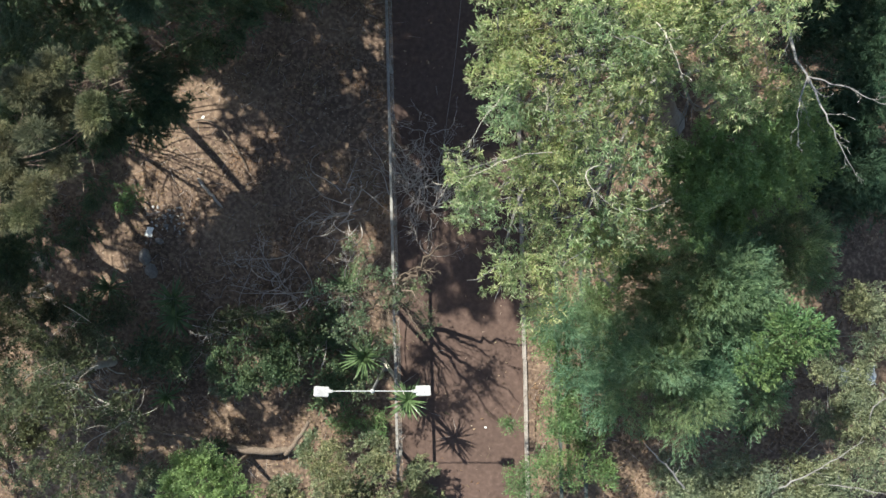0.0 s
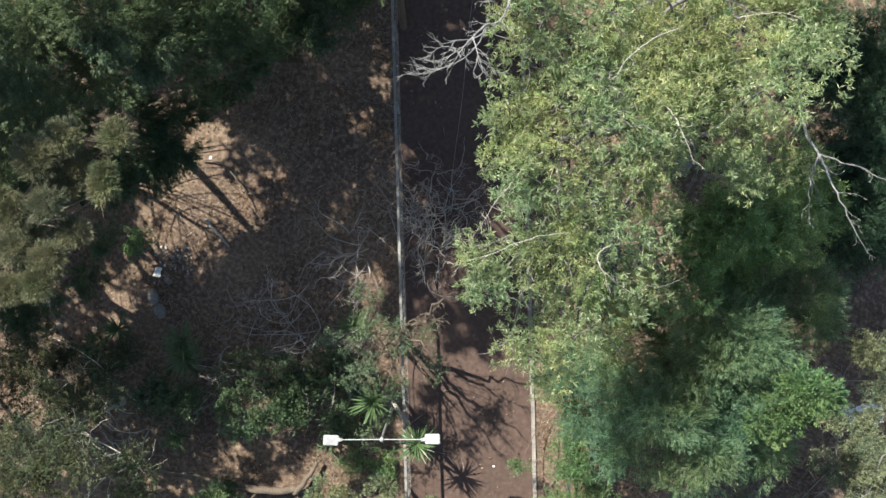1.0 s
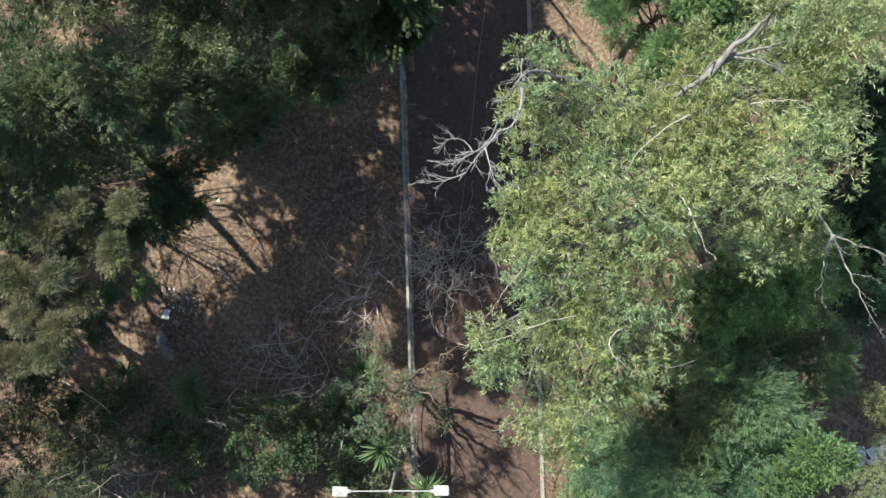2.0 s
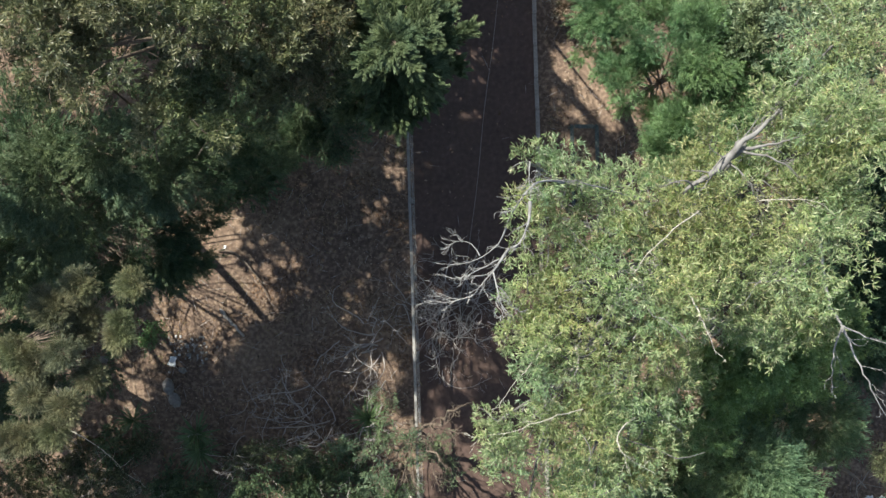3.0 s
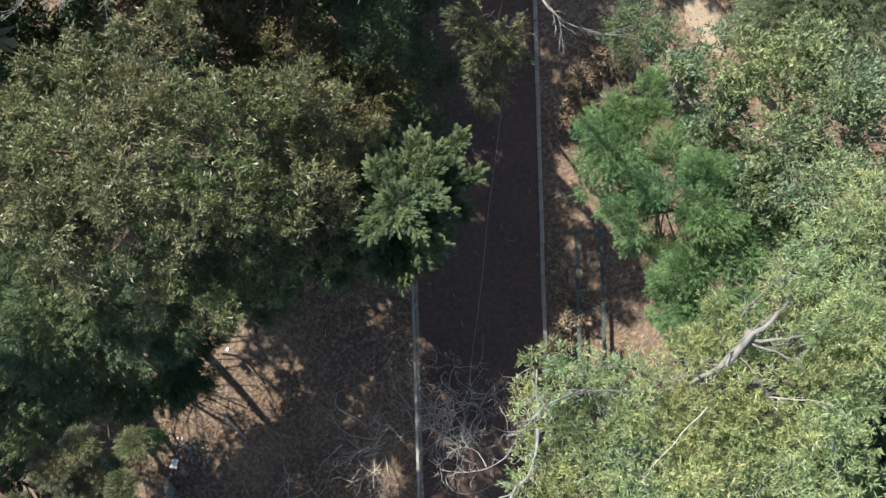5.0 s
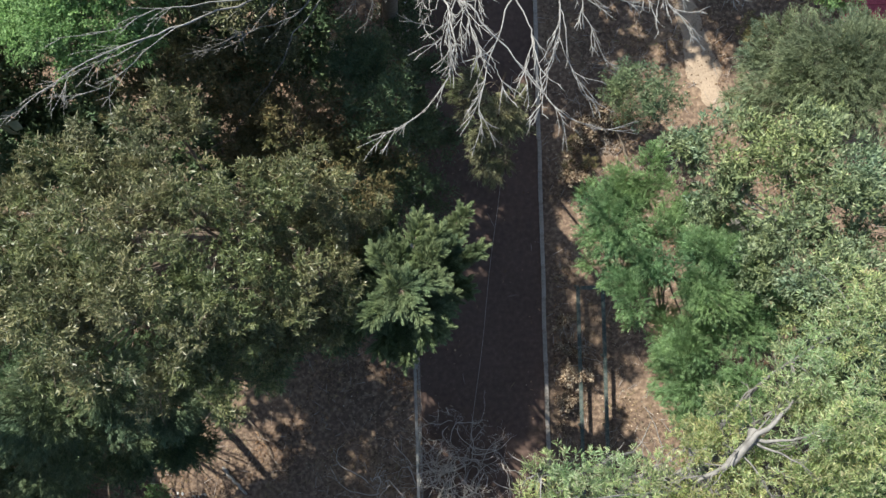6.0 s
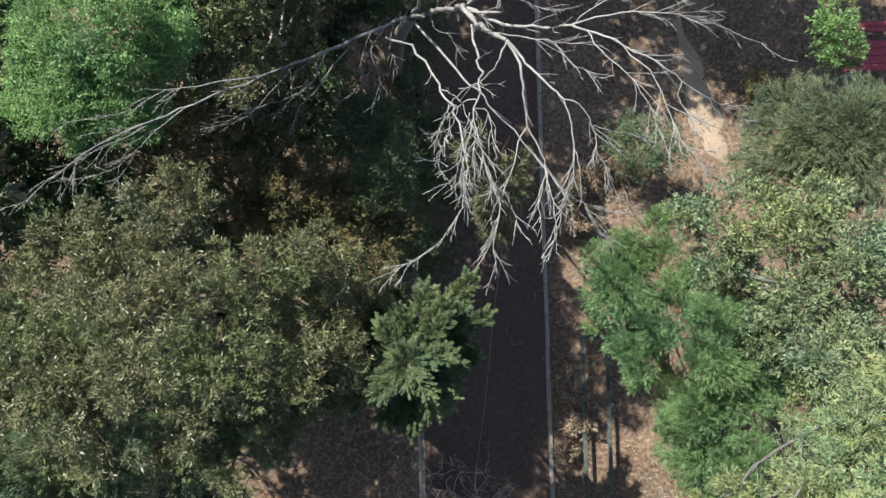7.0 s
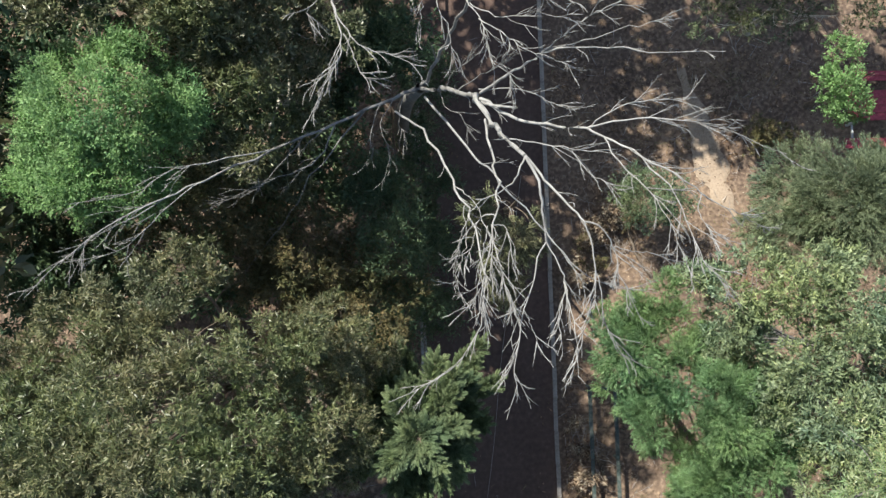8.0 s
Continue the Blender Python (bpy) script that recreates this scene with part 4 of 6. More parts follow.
def sprayed_tree(name, seed, base, head, rows, mat, label, thick=0.12):
    """A slender tree whose limbs each carry a fan of pointed needle sprays; a row is (turn, height, reach, rise)."""
    rng = np.random.default_rng(seed)
    root = thing(name, base[0], base[1], ground_at(*base) - 0.05, label, "tree")
    line = spline([(base[0], base[1], root.location.z), ((base[0] + head[0]) / 2 + 0.1, (base[1] + head[1]) / 2, head[2] * 0.55), head], 14)
    part("trunk", tubes("trunk", [(line, np.linspace(thick, 0.015, 14), 9)]), BARK, root, smooth=True)
    for turn, high, reach, rise in rows:
        start = line[np.argmin(np.abs(line[:, 2] - high))]
        way = np.array((math.cos(turn), math.sin(turn), 0))
        limb = spline([start, start + way * reach * 0.5 + (0, 0, rise * 0.7), start + way * reach * 0.82 + (0, 0, rise)], 9)
        bough_ob = part("limb", tubes("limb", [(limb, np.linspace(0.016, 0.005, 9), 5)]), BARK, root, smooth=True)
        cross = np.array((-way[1], way[0], 0))
        quads = [brush(rng, limb[-2], limb[-1] + way * 0.2 + (0, 0, -0.04), 0.11, 160)]
        count = max(6, int(13 * reach))
        for k in range(count):
            f = 0.12 + 0.88 * (k + 0.5) / count
            at = limb[min(8, int(f * 8))]
            lean = (1 if k % 2 else -1) * (0.35 + 0.65 * rng.random())
            aim = way * 0.8 + cross * lean + (0, 0, 0.15 + 0.2 * rng.normal())
            size = (0.24 + 0.16 * rng.random()) * (1.15 - 0.3 * f)
            quads.append(brush(rng, at, at + aim / np.linalg.norm(aim) * size, 0.10, 110))
            aim = way * 0.5 + cross * rng.normal() * 0.6 + (0, 0, 0.5)
            quads.append(brush(rng, at, at + aim / np.linalg.norm(aim) * size * 0.8, 0.09, 80))
        quads = np.concatenate(quads)
        part("needles", mesh_from("needles", quads.reshape(-1, 3), np.arange(len(quads) * 4).reshape(-1, 4)), mat, bough_ob)
    return root


spray_rng = random.Random(44)
SPRAY_ROWS = []
for i in range(64):
    f = i / 63
    turn = i * 2.399 + spray_rng.uniform(-0.5, 0.5)
    reach = (2.0 - 1.0 * f) * spray_rng.uniform(0.55, 1.12) * (0.86 + 0.34 * abs(math.sin(turn)))
    SPRAY_ROWS.append((turn, 8.1 + 2.2 * f, reach, 0.02 + 0.2 * f * spray_rng.random()))
SPRAY_ROWS += [(0.9 * k, 10.45, 0.28 + 0.05 * (k % 3), 0.14) for k in range(7)]
sprayed_tree("casuarina", 44, (-1.45, 8.3), (-1.40, 8.1, 10.5), SPRAY_ROWS, NEEDLE, "slender she-oak with separate drooping sprays beside the fence")
tree("casuarina", 45, (0.9, 13.4), (0.75, 12.9, 7.4), [
    (0.50, 11.75, 7.6, 0.70), (0.33, 11.06, 7.1, 0.50), (0.16, 12.52, 6.8, 0.60), (0.99, 12.12, 6.8, 0.50), (0.79, 10.84, 6.6, 0.35),
],
     NEEDLES | {"length": 0.11, "lump": 0.7}, KHAKI_NEEDLE, BARK, "small khaki she-oak at the edge of the path", thick=0.07)
tree("shrub", 46, (5.4, 13.7), (5.4, 13.7, 1.2), [
    (4.97, 13.52, 2.2, 0.95), (5.70, 13.25, 1.8, 0.70), (4.41, 13.85, 1.8, 0.65), (4.66, 13.27, 1.6, 0.70), (5.49, 13.58, 1.6, 0.60),
],
     SMALL | {"cover": 1.4, "lump": 1.1, "length": 0.065, "width": 0.028}, MUTED_LEAF, BARK, "loose dull green shrub on dry ground", "shrub", 0.05)
tree("scrub_tree", 47, (-10.6, -3.6), (-10.4, -3.6, 4.4), [
    (-10.98, -1.59, 4.6, 0.90), (-8.78, -3.46, 6.6, 1.00), (-10.38, -3.30, 6.1, 1.00), (-7.84, -4.17, 5.5, 0.80), (-9.06, -2.78, 4.6, 0.70),
    (-10.27, -4.53, 6.6, 1.10), (-8.88, -5.28, 6.4, 1.20), (-10.21, -2.41, 5.0, 0.70),
],
     SPARSE | {"cover": 1.3, "length": 0.075, "width": 0.020, "lump": 1.2}, SCRUB_LEAF, PALE_BARK, "thin scrubby tree with sparse olive leaves", thick=0.12, stems=7)
tree("scrub_tree", 61, (-12.6, -1.2), (-12.3, -1.4, 2.6), [
    (-11.70, -1.05, 3.8, 0.90), (-10.70, -1.85, 3.2, 0.75), (-11.70, -2.55, 3.6, 0.90), (-12.80, -1.80, 4.0, 1.00), (-12.60, -0.60, 3.6, 0.80),
    (-12.50, -3.20, 3.4, 0.90), (-9.70, -2.50, 2.6, 0.60), (-13.40, -2.80, 3.8, 1.00), (-10.60, -2.90, 3.0, 0.70),
],
     SPARSE | {"cover": 1.5, "length": 0.075, "width": 0.022, "lump": 1.1}, SCRUB_LEAF, PALE_BARK, "dull olive scrub tree with pale twigs in dappled shade", thick=0.09, stems=7)
tree("shrub", 48, (-6.2, -6.6), (-6.2, -6.6, 2.8), [
    (-6.35, -6.10, 4.2, 0.80), (-7.40, -6.80, 3.6, 0.65), (-5.70, -6.60, 3.6, 0.70), (-6.30, -7.59, 4.1, 1.10), (-5.90, -6.00, 3.6, 0.40),
    (-7.10, -6.05, 3.6, 0.45),
],
     SMALL | {"length": 0.065, "width": 0.026, "lump": 1.0}, BRIGHT_LEAF, BARK, "bright green rounded shrub in full sun", "shrub", 0.08)
tree("shrub", 49, (-2.6, -6.6), (-2.6, -6.6, 1.8), [
    (-3.05, -6.12, 3.2, 1.00), (-1.82, -6.36, 2.9, 0.75), (-4.03, -6.80, 3.0, 0.80), (-1.05, -6.71, 2.2, 0.50), (-2.28, -7.76, 3.0, 1.20),
    (-2.18, -5.68, 2.4, 0.55), (-0.59, -6.71, 1.0, 0.45), (-0.41, -7.34, 1.2, 0.50), (-3.61, -5.79, 2.6, 0.60),
],
     SPARSE | {"cover": 2.8, "length": 0.085, "width": 0.026}, PALE_OLIVE, BARK, "pale olive shrub beside the fence", "shrub", 0.07)
tree("small_tree", 50, (-1.65, -1.75), (-1.7, -1.6, 3.4), [
    (-2.19, -0.84, 4.9, 0.70), (-2.47, -1.79, 4.4, 0.60), (-0.84, -1.14, 3.6, 0.65), (-1.53, -2.35, 3.8, 0.40), (-1.63, -1.02, 4.6, 0.60),
    (-3.04, -1.09, 4.0, 0.50), (-0.47, -2.01, 3.0, 0.50), (-2.31, -0.05, 3.6, 0.50), (-1.75, -2.55, 2.9, 0.55), (-1.95, -3.3, 2.6, 0.5), (-2.5, -2.2, 3.9, 0.55), (-2.2, -3.9, 2.5, 0.45),
],
     SPARSE | {"length": 0.085, "width": 0.022, "reach": 0.26, "lump": 1.1, "cover": 0.6, "droop": 0.4, "tuft": 12}, MUTED_LEAF, BARK, "small thin-leaved tree leaning over the fence rail", thick=0.08, stems=7)
tree("shrub", 51, (-6.3, -3.2), (-6.3, -3.2, 0.9), [
    (-6.15, -3.87, 1.5, 0.60), (-5.18, -3.56, 1.3, 0.50), (-6.74, -3.40, 1.2, 0.40),
],
     SMALL, SHADY_LEAF, BARK, "dense green shrub in dappled shade", "shrub", 0.05)
tree("shrub", 52, (-9.5, 1.5), (-9.5, 1.5, 0.5), [
    (-9.59, 1.69, 0.8, 0.42), (-9.89, 1.16, 0.6, 0.30),
],
     SMALL | {"cover": 2.0}, SHADY_FRESH, BARK, "small green sapling on dry ground", "shrub", 0.025)
tree("broadleaf_tree", 53, (-7.4, 14.4), (-6.6, 13.8, 10.0), [
    (-6.72, 13.77, 12.0, 1.15), (-7.29, 12.98, 11.6, 0.90), (-6.35, 13.00, 11.4, 0.80), (-5.65, 13.77, 11.0, 0.70), (-6.34, 14.68, 11.8, 0.80),
    (-7.79, 13.29, 11.6, 0.60), (-7.48, 12.57, 11.0, 0.50), (-7.61, 14.17, 11.6, 0.90), (-5.86, 14.19, 11.4, 0.80), (-6.71, 13.14, 11.8, 0.90),
    (-8.41, 12.69, 11.0, 0.60),
],
     SMALL | {"length": 0.06, "width": 0.026, "cover": 3.0, "lump": 0.9}, BRIGHT_CROWN, BARK, "tall bright green broadleaf tree with rounded crown", thick=0.24)
tree("eucalyptus", 54, (-4.4, 15.4), (-4.4, 15.2, 9.6), [
    (-4.36, 14.70, 10.9, 1.10), (-3.62, 14.71, 10.0, 0.90), (-4.44, 13.52, 10.6, 0.90), (-4.58, 15.74, 11.2, 1.20), (-3.26, 16.04, 9.6, 1.10),
    (-5.54, 15.52, 11.6, 1.00), (-7.23, 15.71, 12.0, 1.10), (-4.06, 13.23, 9.0, 0.80), (-5.91, 12.91, 9.0, 0.80), (-4.76, 16.80, 10.6, 1.20),
    (-3.88, 17.33, 9.8, 1.10), (-5.59, 16.05, 11.5, 1.10), (-5.05, 15.40, 11.0, 1.00),
],
     SPARSE | {"cover": 2.4, "length": 0.11, "width": 0.03}, OLIVE_LEAF, PALE_BARK, "olive eucalyptus behind the bare tree", thick=0.22)
tree("browning_tree", 55, (-3.6, 12.0), (-3.4, 11.9, 6.4), [
    (-3.84, 11.77, 8.4, 1.00), (-3.14, 10.95, 7.6, 0.90), (-4.34, 11.18, 8.8, 0.90), (-3.36, 11.98, 7.0, 0.70), (-3.99, 10.96, 8.6, 1.00),
    (-2.91, 11.01, 8.0, 1.00), (-2.38, 9.89, 8.4, 0.80), (-3.29, 9.78, 8.6, 0.90), (-4.48, 11.38, 9.0, 1.00), (-5.44, 11.98, 9.6, 1.00),
    (-1.98, 11.30, 7.5, 0.90), (-6.75, 11.81, 9.4, 0.90), (-4.75, 12.54, 8.4, 0.90), (-2.83, 9.19, 8.6, 0.70),
# These lobes are added beneath the neighbouring crowns to keep sun off the path.
] + [(-3.4, 9.3, 7.5, 1.0), (-2.9, 8.8, 6.5, 0.9), (-3.9, 10.2, 8.4, 1.0), (-4.4, 9.2, 8.0, 1.0)],
     SPARSE | {"cover": 1.4}, BROWN_LEAF, BARK, "thin tree with browning leaves under the bare tree", thick=0.11)
tree("dry_shrub", 62, (-3.9, 14.6), (-3.9, 14.8, 3.4), [
    (-3.92, 15.37, 5.0, 0.60), (-3.80, 14.85, 4.8, 0.50), (-4.05, 13.00, 4.8, 0.55), (-4.05, 13.50, 4.6, 0.45),
],
     SPARSE | {"cover": 1.3, "length": 0.10, "width": 0.03, "droop": 0.6, "lump": 1.1}, PALE_LITTER, BARK, "dying shrub with hanging tan-brown dry leaves", "shrub", 0.05)
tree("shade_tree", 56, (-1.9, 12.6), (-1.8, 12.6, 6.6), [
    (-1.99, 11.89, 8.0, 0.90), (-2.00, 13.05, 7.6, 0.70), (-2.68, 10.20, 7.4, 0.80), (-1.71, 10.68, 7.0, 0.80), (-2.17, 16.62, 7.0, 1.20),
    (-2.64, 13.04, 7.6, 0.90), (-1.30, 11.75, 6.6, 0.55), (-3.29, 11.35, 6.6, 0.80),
    # All but the first lobe here are added, hidden low, to shade the path.
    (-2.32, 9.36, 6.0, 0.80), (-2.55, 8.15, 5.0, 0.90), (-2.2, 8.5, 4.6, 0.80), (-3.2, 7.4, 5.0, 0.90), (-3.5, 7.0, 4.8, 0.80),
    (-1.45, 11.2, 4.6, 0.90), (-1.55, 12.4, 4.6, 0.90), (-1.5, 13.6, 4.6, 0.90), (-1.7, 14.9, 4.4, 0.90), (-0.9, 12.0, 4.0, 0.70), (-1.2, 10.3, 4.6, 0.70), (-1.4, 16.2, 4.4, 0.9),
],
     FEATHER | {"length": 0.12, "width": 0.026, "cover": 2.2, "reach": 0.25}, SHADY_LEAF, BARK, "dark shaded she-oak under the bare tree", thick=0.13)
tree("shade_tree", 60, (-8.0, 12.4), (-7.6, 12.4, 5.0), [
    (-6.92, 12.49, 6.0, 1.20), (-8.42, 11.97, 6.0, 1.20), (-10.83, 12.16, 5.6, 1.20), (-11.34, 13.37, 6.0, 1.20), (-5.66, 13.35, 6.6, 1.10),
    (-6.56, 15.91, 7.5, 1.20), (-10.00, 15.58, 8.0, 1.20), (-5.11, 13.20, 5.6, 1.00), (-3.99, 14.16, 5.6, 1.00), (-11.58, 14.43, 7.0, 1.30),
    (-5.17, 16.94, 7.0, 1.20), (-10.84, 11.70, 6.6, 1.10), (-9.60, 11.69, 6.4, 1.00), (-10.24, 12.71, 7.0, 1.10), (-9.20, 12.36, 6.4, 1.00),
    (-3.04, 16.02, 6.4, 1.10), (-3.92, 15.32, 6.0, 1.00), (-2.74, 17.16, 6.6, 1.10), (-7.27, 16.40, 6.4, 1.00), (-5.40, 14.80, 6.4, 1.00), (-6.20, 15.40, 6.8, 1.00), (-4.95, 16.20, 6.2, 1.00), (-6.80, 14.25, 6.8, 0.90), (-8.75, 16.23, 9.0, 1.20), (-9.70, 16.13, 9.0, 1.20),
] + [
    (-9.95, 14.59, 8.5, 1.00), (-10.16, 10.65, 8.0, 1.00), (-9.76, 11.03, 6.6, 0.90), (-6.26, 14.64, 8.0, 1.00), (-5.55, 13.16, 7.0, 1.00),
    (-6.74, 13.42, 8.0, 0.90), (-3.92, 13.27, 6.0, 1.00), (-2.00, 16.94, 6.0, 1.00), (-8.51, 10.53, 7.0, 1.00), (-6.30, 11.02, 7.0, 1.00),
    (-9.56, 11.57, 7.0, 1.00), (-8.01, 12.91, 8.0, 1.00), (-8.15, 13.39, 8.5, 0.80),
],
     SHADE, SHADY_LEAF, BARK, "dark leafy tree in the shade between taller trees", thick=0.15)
tree("citrus_tree", 57, (10.4, 16.6), (10.4, 16.5, 4.2), [
    (9.18, 16.04, 5.0, 0.60), (9.20, 15.42, 4.6, 0.50), (9.91, 15.56, 4.6, 0.42), (9.34, 16.75, 5.0, 0.50),
],
     SMALL | {"length": 0.085, "width": 0.04, "cover": 2.8, "lump": 1.0}, BRIGHT_CROWN, BARK, "small leafy bright green tree beside the red table", thick=0.08)
tree("scrub_tree", 58, (8.6, 19.0), (8.4, 18.8, 3.2), [
    (7.06, 17.85, 4.0, 1.00), (8.33, 17.81, 4.5, 1.00), (6.05, 18.33, 4.0, 1.00), (9.80, 17.89, 5.0, 1.10),
],
     SPARSE | {"cover": 0.7}, SCRUB_LEAF, PALE_BARK, "sparse grey scrub in shade", thick=0.1, stems=8)

# ---------------------------------------------------------------- trees added around the view to cast shade


def shade_caster(seed, x, y, high, wide):
    rng = np.random.default_rng(seed)
    lobes = []
    for i in range(9):
        turn, out = i * 2.4 + rng.random(), wide * (0.2 + 0.65 * rng.random())
        lobes.append((x + out * math.cos(turn), y + out * math.sin(turn), high * (0.70 + 0.25 * rng.random()), wide * (0.36 + 0.16 * rng.random())))
    tree("shade_caster_tree", seed, (x, y), (x, y, high * 0.8), lobes, DISTANT, SHADY_LEAF if seed % 2 else OLIVE_LEAF, BARK,
         "broad leafy tree added around the view to cast shade", thick=0.17, stems=3, group="surrounding woodland trees")


# Added trees, mostly out of view, set along the sun's rays to shade the ground.
CASTERS_A = [(-15.2, 4.2, 12.5, 3.2), (-15.4, 0.2, 11, 2.4), (-19.5, 12.0, 13, 3.4), (-11.8, 12.8, 12.5, 2.7), (-10.5, 18.5, 13, 3.2), (-16, -4.5, 11, 3.0),
           (-5.8, 21.2, 13, 3.0), (2.8, 24.4, 12.5, 2.2), (7.0, 23.6, 12, 2.3), (14.5, 21.5, 12, 3.2), (15.5, 12.5, 11, 3.0), (-4.0, 26.0, 13, 3.6)]
CASTERS_B = [(1.5, 27.0, 13, 3.4), (-10.0, 24.5, 13, 3.4), (-16.5, 16.5, 13, 3.4), (5.8, 22.8, 11.5, 1.9), (-6.2, 18.2, 12.5, 2.6), (-5.4, 20.0, 11, 1.5),
           (15.5, 5.0, 11, 3.0), (14.5, -3.0, 10, 3.0), (13.0, -11.0, 11, 3.2), (5.5, -13.0, 11, 3.0), (-6.0, -13.0, 11, 3.2), (-13.5, -11.0, 11, 3.4)]
CASTERS_C = [(-18.6, 1.0, 11, 2.2), (-17.8, 9.6, 12, 1.5), (-11.2, 6.5, 16, 1.6), (-14.3, 5.5, 13, 1.9), (-18.2, 7.0, 11.5, 1.9), (-1.0, 23.6, 12, 2.2),
           (-5.6, 22.4, 12, 1.8), (-13.1, 4.9, 12, 1.3), (-5.2, 25.6, 12, 2.2)]
for n, (x, y, high, wide) in enumerate(CASTERS_A + CASTERS_B + CASTERS_C):
    shade_caster(201 + n, x, y, high, wide)

# Added tall tree, crown kept out of view; it only shades the bare tree.
tree("shade_caster_tree", 240, (-5.2, 18.2), (-5.0, 17.6, 13.5), [(-5.6, 16.2, 15.2, 0.9), (-4.9, 17.0, 15.6, 1.0), (-4.2, 17.6, 15.8, 0.9), (-5.6, 17.8, 15.0, 1.0)],
     DISTANT, OLIVE_LEAF, BARK, "tall leafy tree added out of view to shade the bare tree", thick=0.28, stems=3, group="surrounding woodland trees")

# ---------------------------------------------------------------- bare tree


def dead_tree():
    """A leafless tree: a leaning trunk, sinuous limbs that fork again and again, and short twigs towards their ends."""
    rng = np.random.default_rng(61)
    root = thing("dead_tree", -2.0, 15.2, ground_at(-2.0, 15.2) - 0.05, "large leafless dead tree with long bleached branches", "tree")
    trunk = spline([(-2.0, 15.2, -0.1), (-2.1, 15.1, 4.0), (-1.75, 14.9, 8.0), (-1.28, 14.52, 10.95)], 16)
    part("trunk", tubes("trunk", [(trunk, np.linspace(0.27, 0.10, 16), 12)]), DULL_BARK, root, smooth=True)

    def limb(stops, thick, thin, kids, twig, mat=DEAD_BARK):
        points = spline(stops, 14)
        size = np.linalg.norm(points[-1] - points[0])
        points[1:-1] += rng.normal(size=(12, 3)) * (0.003 + 0.004 * size)
        thick, thin = thick * 0.74, thin * 0.65
        radii = thick + (thin - thick) * np.linspace(0, 1, 14) ** 0.8
        lines = [(points, radii, 8)] + twigs_on(rng, points, (thick + thin) * 0.36, twig * 1.2, 2, max(2, int(kids * 0.85)), 0.10, -0.02, 0.36, 0.25)
        part("limb", tubes("limb", lines), mat, root, smooth=True)
        return points

    main = limb([(-1.28, 14.52, 10.9), (-0.80, 14.06, 12.6), (-0.38, 13.37, 14.9)], 0.062, 0.050, 5, 0.40, DULL_BARK)
    arch = limb([(-0.37, 13.41, 14.8), (-0.27, 12.82, 16.0), (-0.11, 12.40, 17.0), (0.02, 12.04, 17.9)], 0.056, 0.030, 5, 0.40)
    limb([(-0.31, 13.21, 15.2), (-0.12, 13.09, 15.5), (0.10, 13.00, 15.8)], 0.030, 0.020, 2, 0.30)
    drop = limb([arch[-1], (0.14, 11.76, 18.0), (0.18, 11.47, 17.9), (0.22, 11.21, 17.8)], 0.022, 0.014, 3, 0.35)
    limb([drop[-1], (0.09, 10.93, 17.9), (-0.04, 10.50, 18.1), (-0.12, 10.10, 18.3), (-0.12, 9.79, 18.3)], 0.012, 0.004, 14, 0.40)
    limb([drop[-1], (0.34, 10.99, 17.8), (0.40, 10.79, 17.8), (0.32, 10.50, 17.9), (0.32, 10.26, 17.9)], 0.012, 0.004, 11, 0.40)
    limb([(0.39, 10.82, 17.8), (0.43, 10.50, 18.0), (0.46, 10.19, 18.1), (0.39, 9.93, 18.2)], 0.008, 0.003, 9, 0.35)
    limb([(-0.03, 10.56, 18.1), (0.05, 10.37, 18.1), (0.10, 10.22, 18.1)], 0.006, 0.003, 6, 0.30)
    right = limb([arch[-1], (0.21, 11.77, 18.0), (0.37, 11.54, 18.2), (0.50, 11.35, 18.4)], 0.020, 0.013, 4, 0.35)
    limb([right[-1], (0.57, 11.11, 18.4), (0.59, 10.81, 18.4), (0.55, 10.58, 18.3), (0.48, 10.30, 18.2)], 0.011, 0.004, 11, 0.40)
    limb([right[-1], (0.65, 11.30, 18.4), (0.79, 11.09, 18.3), (0.84, 10.81, 18.3), (1.05, 10.42, 18.2)], 0.011, 0.004, 12, 0.40)
    limb([(0.58, 10.96, 18.4), (0.64, 10.71, 18.4), (0.68, 10.45, 18.3), (0.88, 10.09, 18.2)], 0.008, 0.003, 10, 0.40)
    limb([(0.77, 11.12, 18.3), (1.02, 11.09, 18.2), (1.41, 11.06, 18.0)], 0.007, 0.003, 7, 0.35)
    long_drop = limb([(-1.20, 14.28, 11.2), (-0.44, 13.10, 12.4), (0.05, 12.55, 12.6), (0.81, 11.75, 12.2)], 0.032, 0.018, 6, 0.50)
    limb([long_drop[-1], (1.41, 11.05, 12.3), (1.92, 10.85, 12.3), (2.61, 10.72, 12.3)], 0.016, 0.005, 8, 0.50)
    limb([long_drop[-3], (1.08, 11.31, 12.6), (1.31, 10.90, 12.8), (1.39, 10.37, 12.8)], 0.012, 0.004, 8, 0.50)
    fall = limb([(-1.72, 13.98, 11.4), (-1.10, 13.06, 14.0), (-0.66, 12.02, 15.9), (-0.44, 11.42, 16.9)], 0.030, 0.016, 6, 0.40)
    tail = limb([fall[-1], (-0.37, 10.95, 17.4), (-0.42, 10.50, 17.8), (-0.69, 10.03, 18.0), (-1.30, 9.71, 18.0)], 0.014, 0.004, 14, 0.35)
    limb([(-0.66, 12.02, 15.9), (-0.49, 11.80, 16.5), (-0.30, 11.31, 17.2), (-0.32, 10.83, 17.6)], 0.012, 0.004, 12, 0.45)
    limb([(-0.56, 11.73, 16.4), (-0.55, 11.24, 17.4), (-0.65, 10.93, 18.0), (-0.69, 10.67, 18.6)], 0.009, 0.003, 10, 0.40)
